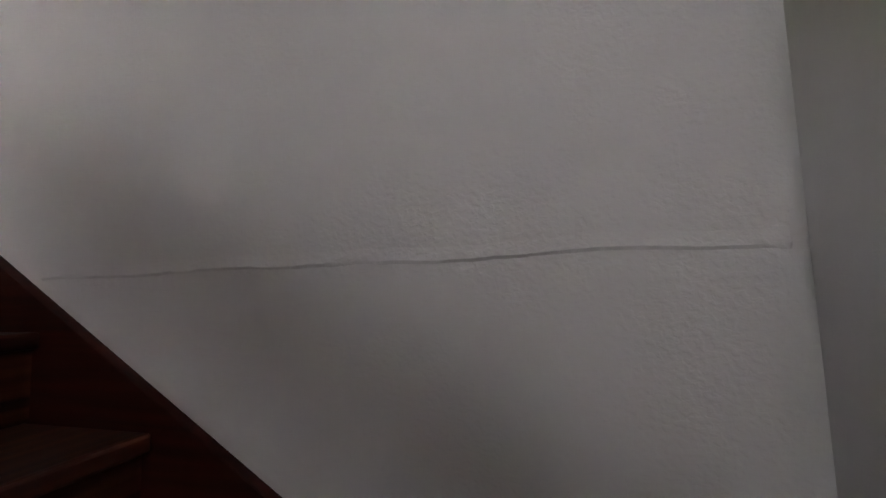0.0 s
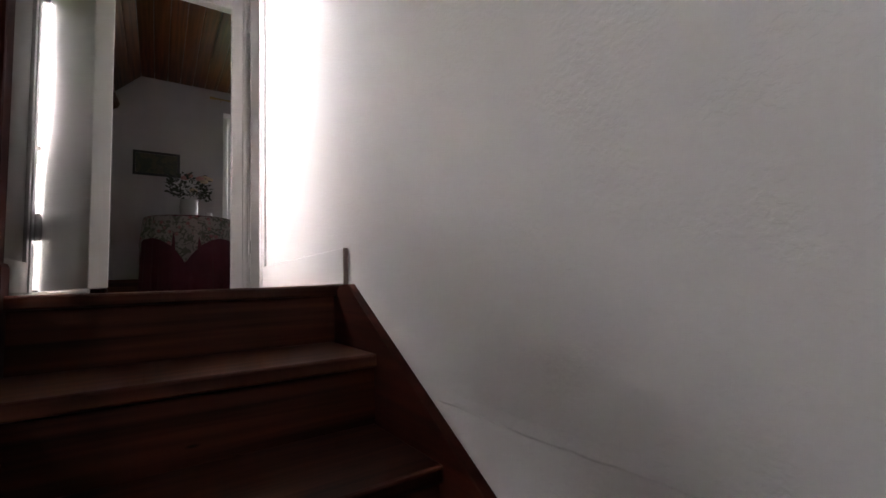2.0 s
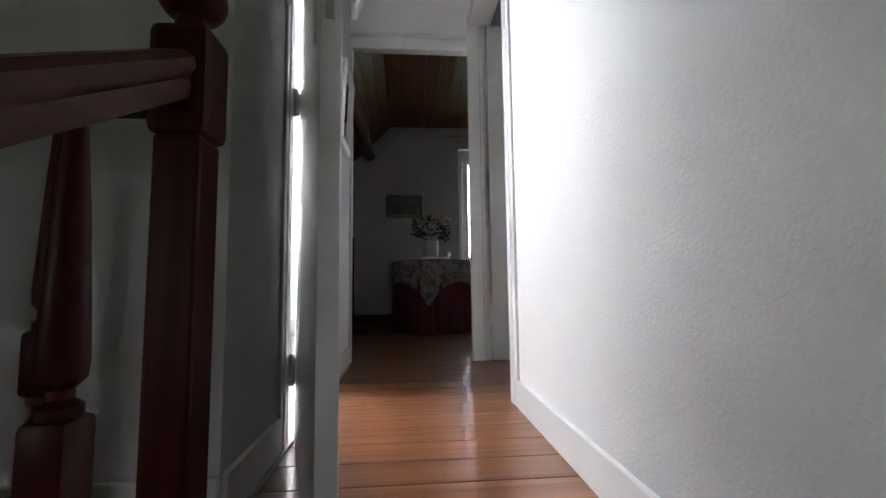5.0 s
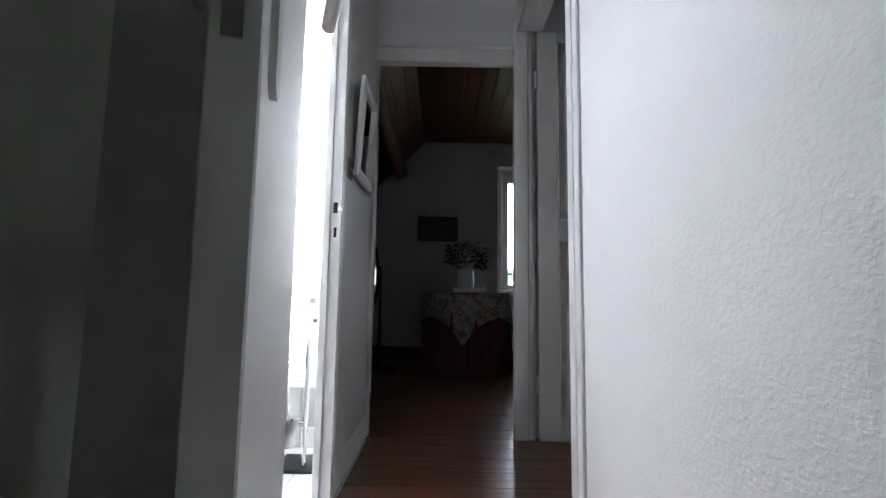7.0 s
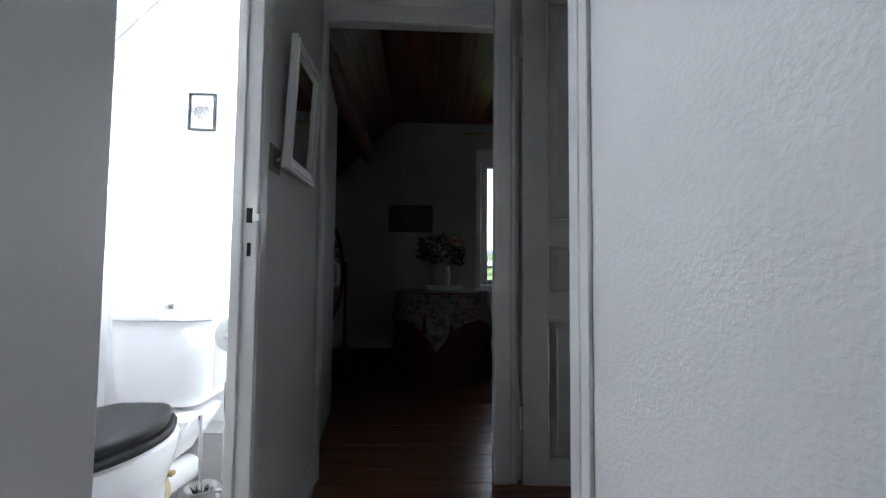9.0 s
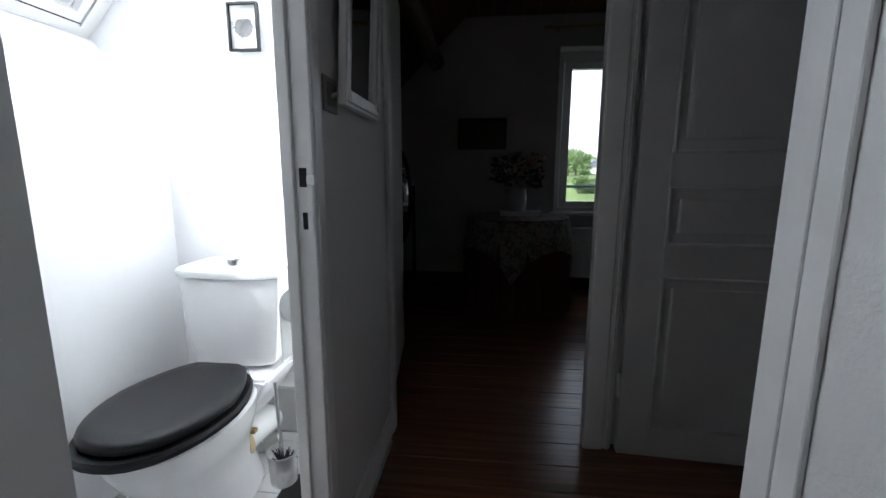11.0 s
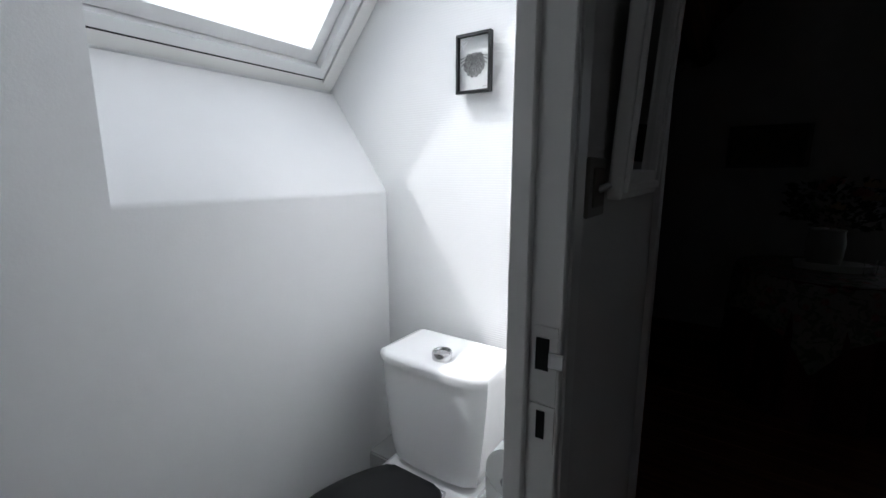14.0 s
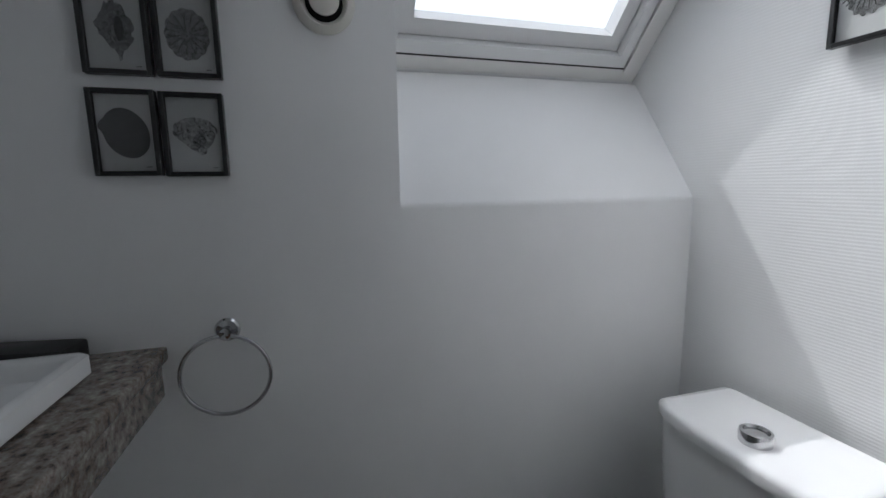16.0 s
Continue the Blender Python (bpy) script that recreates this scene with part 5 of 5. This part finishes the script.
def leaf_cloud(bm, c, r, n, size, rng, squash=0.8):
    """Many small leaf facets spread through uneven clumps."""
    c = Vector(c)
    for _ in range(n):
        d = Vector((rng.gauss(0, 1), rng.gauss(0, 1), rng.gauss(0, 1))).normalized()
        k = rng.random() ** 0.4
        p = c + Vector((d.x * r, d.y * r, d.z * r * squash)) * k
        a = Vector((rng.gauss(0, 1), rng.gauss(0, 1), rng.gauss(0, 1))).normalized()
        b = a.orthogonal().normalized()
        s = size * rng.uniform(0.6, 1.4)
        vs = [bm.verts.new(q) for q in (p - a * s, p + b * s * 0.6, p + a * s, p - b * s * 0.6)]
        bm.faces.new(vs)


def tree(x, y, h, r, seed, mat_leaf, label):
    rng = random.Random(seed)
    g = height(x, y)
    th = thing("tree", label, "tree", (x, y, g), "garden trees")
    bm = rod(bmesh.new(), (x, y, g - 0.2), (x + 0.1, y, g + h * 0.55), 0.05 * h, 0.025 * h, 10)
    tips = []
    for i in range(9):
        a = 6.283 * i / 9 + rng.random()
        q = Vector((x + r * 0.6 * math.cos(a), y + r * 0.6 * math.sin(a), g + h * rng.uniform(0.25, 0.85)))
        rod(bm, (x, y, g + h * rng.uniform(0.25, 0.5)), q, 0.018 * h, 0.006 * h, 6)
        tips.append(q)
    part("trunk", bm, BARK, th, "", True)
    bm = bmesh.new()
    for q in tips + [Vector((x, y, g + h * 0.85))]:
        leaf_cloud(bm, q, r * rng.uniform(0.35, 0.6), 170, 0.12, rng)
    part("crown", bm, mat_leaf, th)


for x, y, h, r, s in ((17.9, 66, 2.9, 1.5, 1), (13.5, 66, 4.2, 1.6, 2), (14.4, 74, 4.4, 1.8, 3), (18.3, 64, 1.4, 0.9, 4), (8.6, 66, 4.2, 1.9, 5), (17.5, 84, 3.8, 1.8, 6), (24.5, 94, 4.2, 2.0, 7), (29.5, 90, 4.5, 2.1, 8), (20.0, 92, 3.4, 1.7, 9), (12.4, 60, 2.6, 1.2, 10), (5.6, 60, 4.5, 2.0, 11), (12.8, 72, 3.6, 1.7, 12), (15.0, 84, 4.2, 2.0, 13), (23.4, 104, 4.6, 2.2, 14), (19.7, 67, 1.5, 1.0, 15), (27.2, 100, 4.6, 2.2, 16), (16.6, 62, 1.7, 1.1, 17), (21.0, 70, 1.3, 0.9, 18)):
    tree(x, y, h, r, s, TREE_LEAF, "leafy green garden tree on the slope")
hedge = thing("hedge", "low dark rounded garden bushes on the lawn", "hedge", (14, 57, height(14, 57)), kind="stuff")
bm = bmesh.new()
rng = random.Random(12)
for i in range(9):
    x = 11.6 + 0.27 * i
    leaf_cloud(bm, (x, 57 + 0.5 * rng.random(), height(x, 57) + 0.65), 0.85, 190, 0.08, rng, 0.9)
part("leaves", bm, HEDGE_LEAF, hedge)


def house(name, x0, x1, y0, y1, base, eave, ridge, wall_mat, label, windows, chimney, hip=0.0):
    th = thing(name, label, "house", ((x0 + x1) / 2, y0, base))
    bm = bx(bmesh.new(), x0, x1, y0, y1, base, eave)
    ym = (y0 + y1) / 2
    wall = part("wall", bm, wall_mat, th)
    e = 0.35
    bm = bmesh.new()
    v = [bm.verts.new(p) for p in ((x0 - e, y0 - e, eave - 0.1), (x1 + e, y0 - e, eave - 0.1), (x1 + e, y1 + e, eave - 0.1), (x0 - e, y1 + e, eave - 0.1), (x0 - e + hip, ym, ridge), (x1 + e - hip, ym, ridge))]
    for f in ((0, 1, 5, 4), (2, 3, 4, 5), (3, 0, 4), (1, 2, 5), (3, 2, 1, 0)):
        bm.faces.new([v[k] for k in f])
    roof = part("roof", bm, SLATE, th)
    for cx in chimney:
        part("chimney", cube(cx, cx + 0.7, ym - 0.4, ym + 0.4, ridge - 0.8, ridge + 0.7), CHIMNEY, roof)
    for wx, wz in windows:
        bm = bmesh.new()
        for a, b, c, d in ((wx - 0.46, wx - 0.36, wz, wz + 1.3), (wx + 0.36, wx + 0.46, wz, wz + 1.3), (wx - 0.36, wx + 0.36, wz, wz + 0.1), (wx - 0.36, wx + 0.36, wz + 1.2, wz + 1.3), (wx - 0.05, wx + 0.05, wz + 0.1, wz + 1.2)):
            bx(bm, a, b, y0 - 0.09, y0 + 0.05, c, d)
        w = part("window", bm, PVC, th, "white framed window")
        part("pane", cube(wx - 0.36, wx + 0.36, y0 - 0.02, y0 - 0.004, wz + 0.1, wz + 1.2), SLATE, w, "dark window pane")
    return wall


FRONT = ((13.3, 0.5), (16.2, 0.5), (19.1, 0.5), (13.3, -2.35), (16.2, -2.35))
hw1 = house("stone_house", 12.4, 23.0, 42, 45.2, -3.2, 2.35, 3.9, STONE, "pale stone house with a blue slate roof", FRONT, (15.4, 21.8), 1.5)
for i in range(19):                       # courses of squared stone on the street front
    z = -3.1 + 0.285 * i
    x = 12.42 - (0.4 if i % 2 else 0.0)
    while x < 17.2:
        x0, x1 = max(x, 12.42), x + 0.77
        if x1 - x0 > 0.2 and not any(x1 > wx - 0.46 and x0 < wx + 0.46 and z + 0.25 > wz and z < wz + 1.3 for wx, wz in FRONT):
            part("stone", cube(x0, x1, 41.94, 42.0, z, z + 0.25, 0.015), STONE, hw1)
        x += 0.81
house("white_house", 18.9, 27.0, 78, 84, 0.2, 3.0, 5.5, RENDER_WHITE, "small white rendered house with a slate roof", ((20.0, 1.2), (24.2, 1.2)), (21.0,), 2.6)
house("far_house", 15.5, 21.5, 128, 135, 2.5, 5.6, 7.5, RENDER_WHITE, "distant white house among trees", ((17.0, 3.7), (19.6, 3.7)), (18.0,))
fence = thing("garden_wall", "white street wall with square pillars and rails", "wall", (11, 37, -3))
part("base", cube(-2, 26, 36.9, 37.15, -3.1, -1.95), RENDER_WHITE, fence)
for i in range(15):
    x = -1.5 + 1.9 * i
    part("pillar", cube(x - 0.22, x + 0.22, 36.8, 37.25, -3.1, -1.30, 0.02), RENDER_WHITE, fence)
    part("cap", cube(x - 0.28, x + 0.28, 36.74, 37.31, -1.30, -1.20, 0.02), RENDER_WHITE, fence)
    for z in (-1.84, -1.64, -1.44):
        part("rail", cube(x + 0.22, x + 1.68, 36.98, 37.06, z - 0.05, z + 0.05), RENDER_WHITE, fence)
road = structure("road", cube(-60, 80, 16, 26, -3.1, -2.985), plain("asphalt", (0.055, 0.055, 0.058), 0.85, vary=0.2, relief=0.3), "grey asphalt street below the house", "road")

# ---- floor pieces ----
def board_mesh(x0, x1, w):
    return mesh_of("floorboard", cube(x0, x1, 0.0, w - 0.0035, -0.022, 0.0, 0.0016), PLANK)


rng = random.Random(21)
WID = 0.142
short, wide, land = board_mesh(XL - 0.04, 1.62, WID), board_mesh(-1.6, 2.35, WID), board_mesh(-1.7, 1.62, WID)
n = int((6.33 - 1.686) / WID) + 1
for i in range(n):
    y = 1.686 + WID * i
    me = land if y + WID < 1.96 else short if y + WID * 0.5 < YB else wide
    ob = new("floorboard", me)
    ob.location = (0, y, rng.uniform(-0.0006, 0.0006))
    ob.parent = floor
TS = 0.198
OFFSET = TOILET
tile_me = mesh_of("floor_tile", cube(0, TS, 0, TS, -0.001, 0.012, 0.0015), TILE)
toilet_floor = structure("floor_toilet", cube(XT, XI + 0.06, 2.03, YT, -0.013, 0.0095), GROUT, "pale square tiled toilet floor", "floor")
for i in range(4):
    for j in range(9):
        x, y = XI + 0.045 - (i + 1) * (TS + 0.004), 3.575 - (j + 1) * (TS + 0.004)
        if x < XT - 0.15 or y < 1.95:
            continue
        ob = new("floor_tile", tile_me)
        ob.location = (x, y, 0)
        ob.parent = toilet_floor
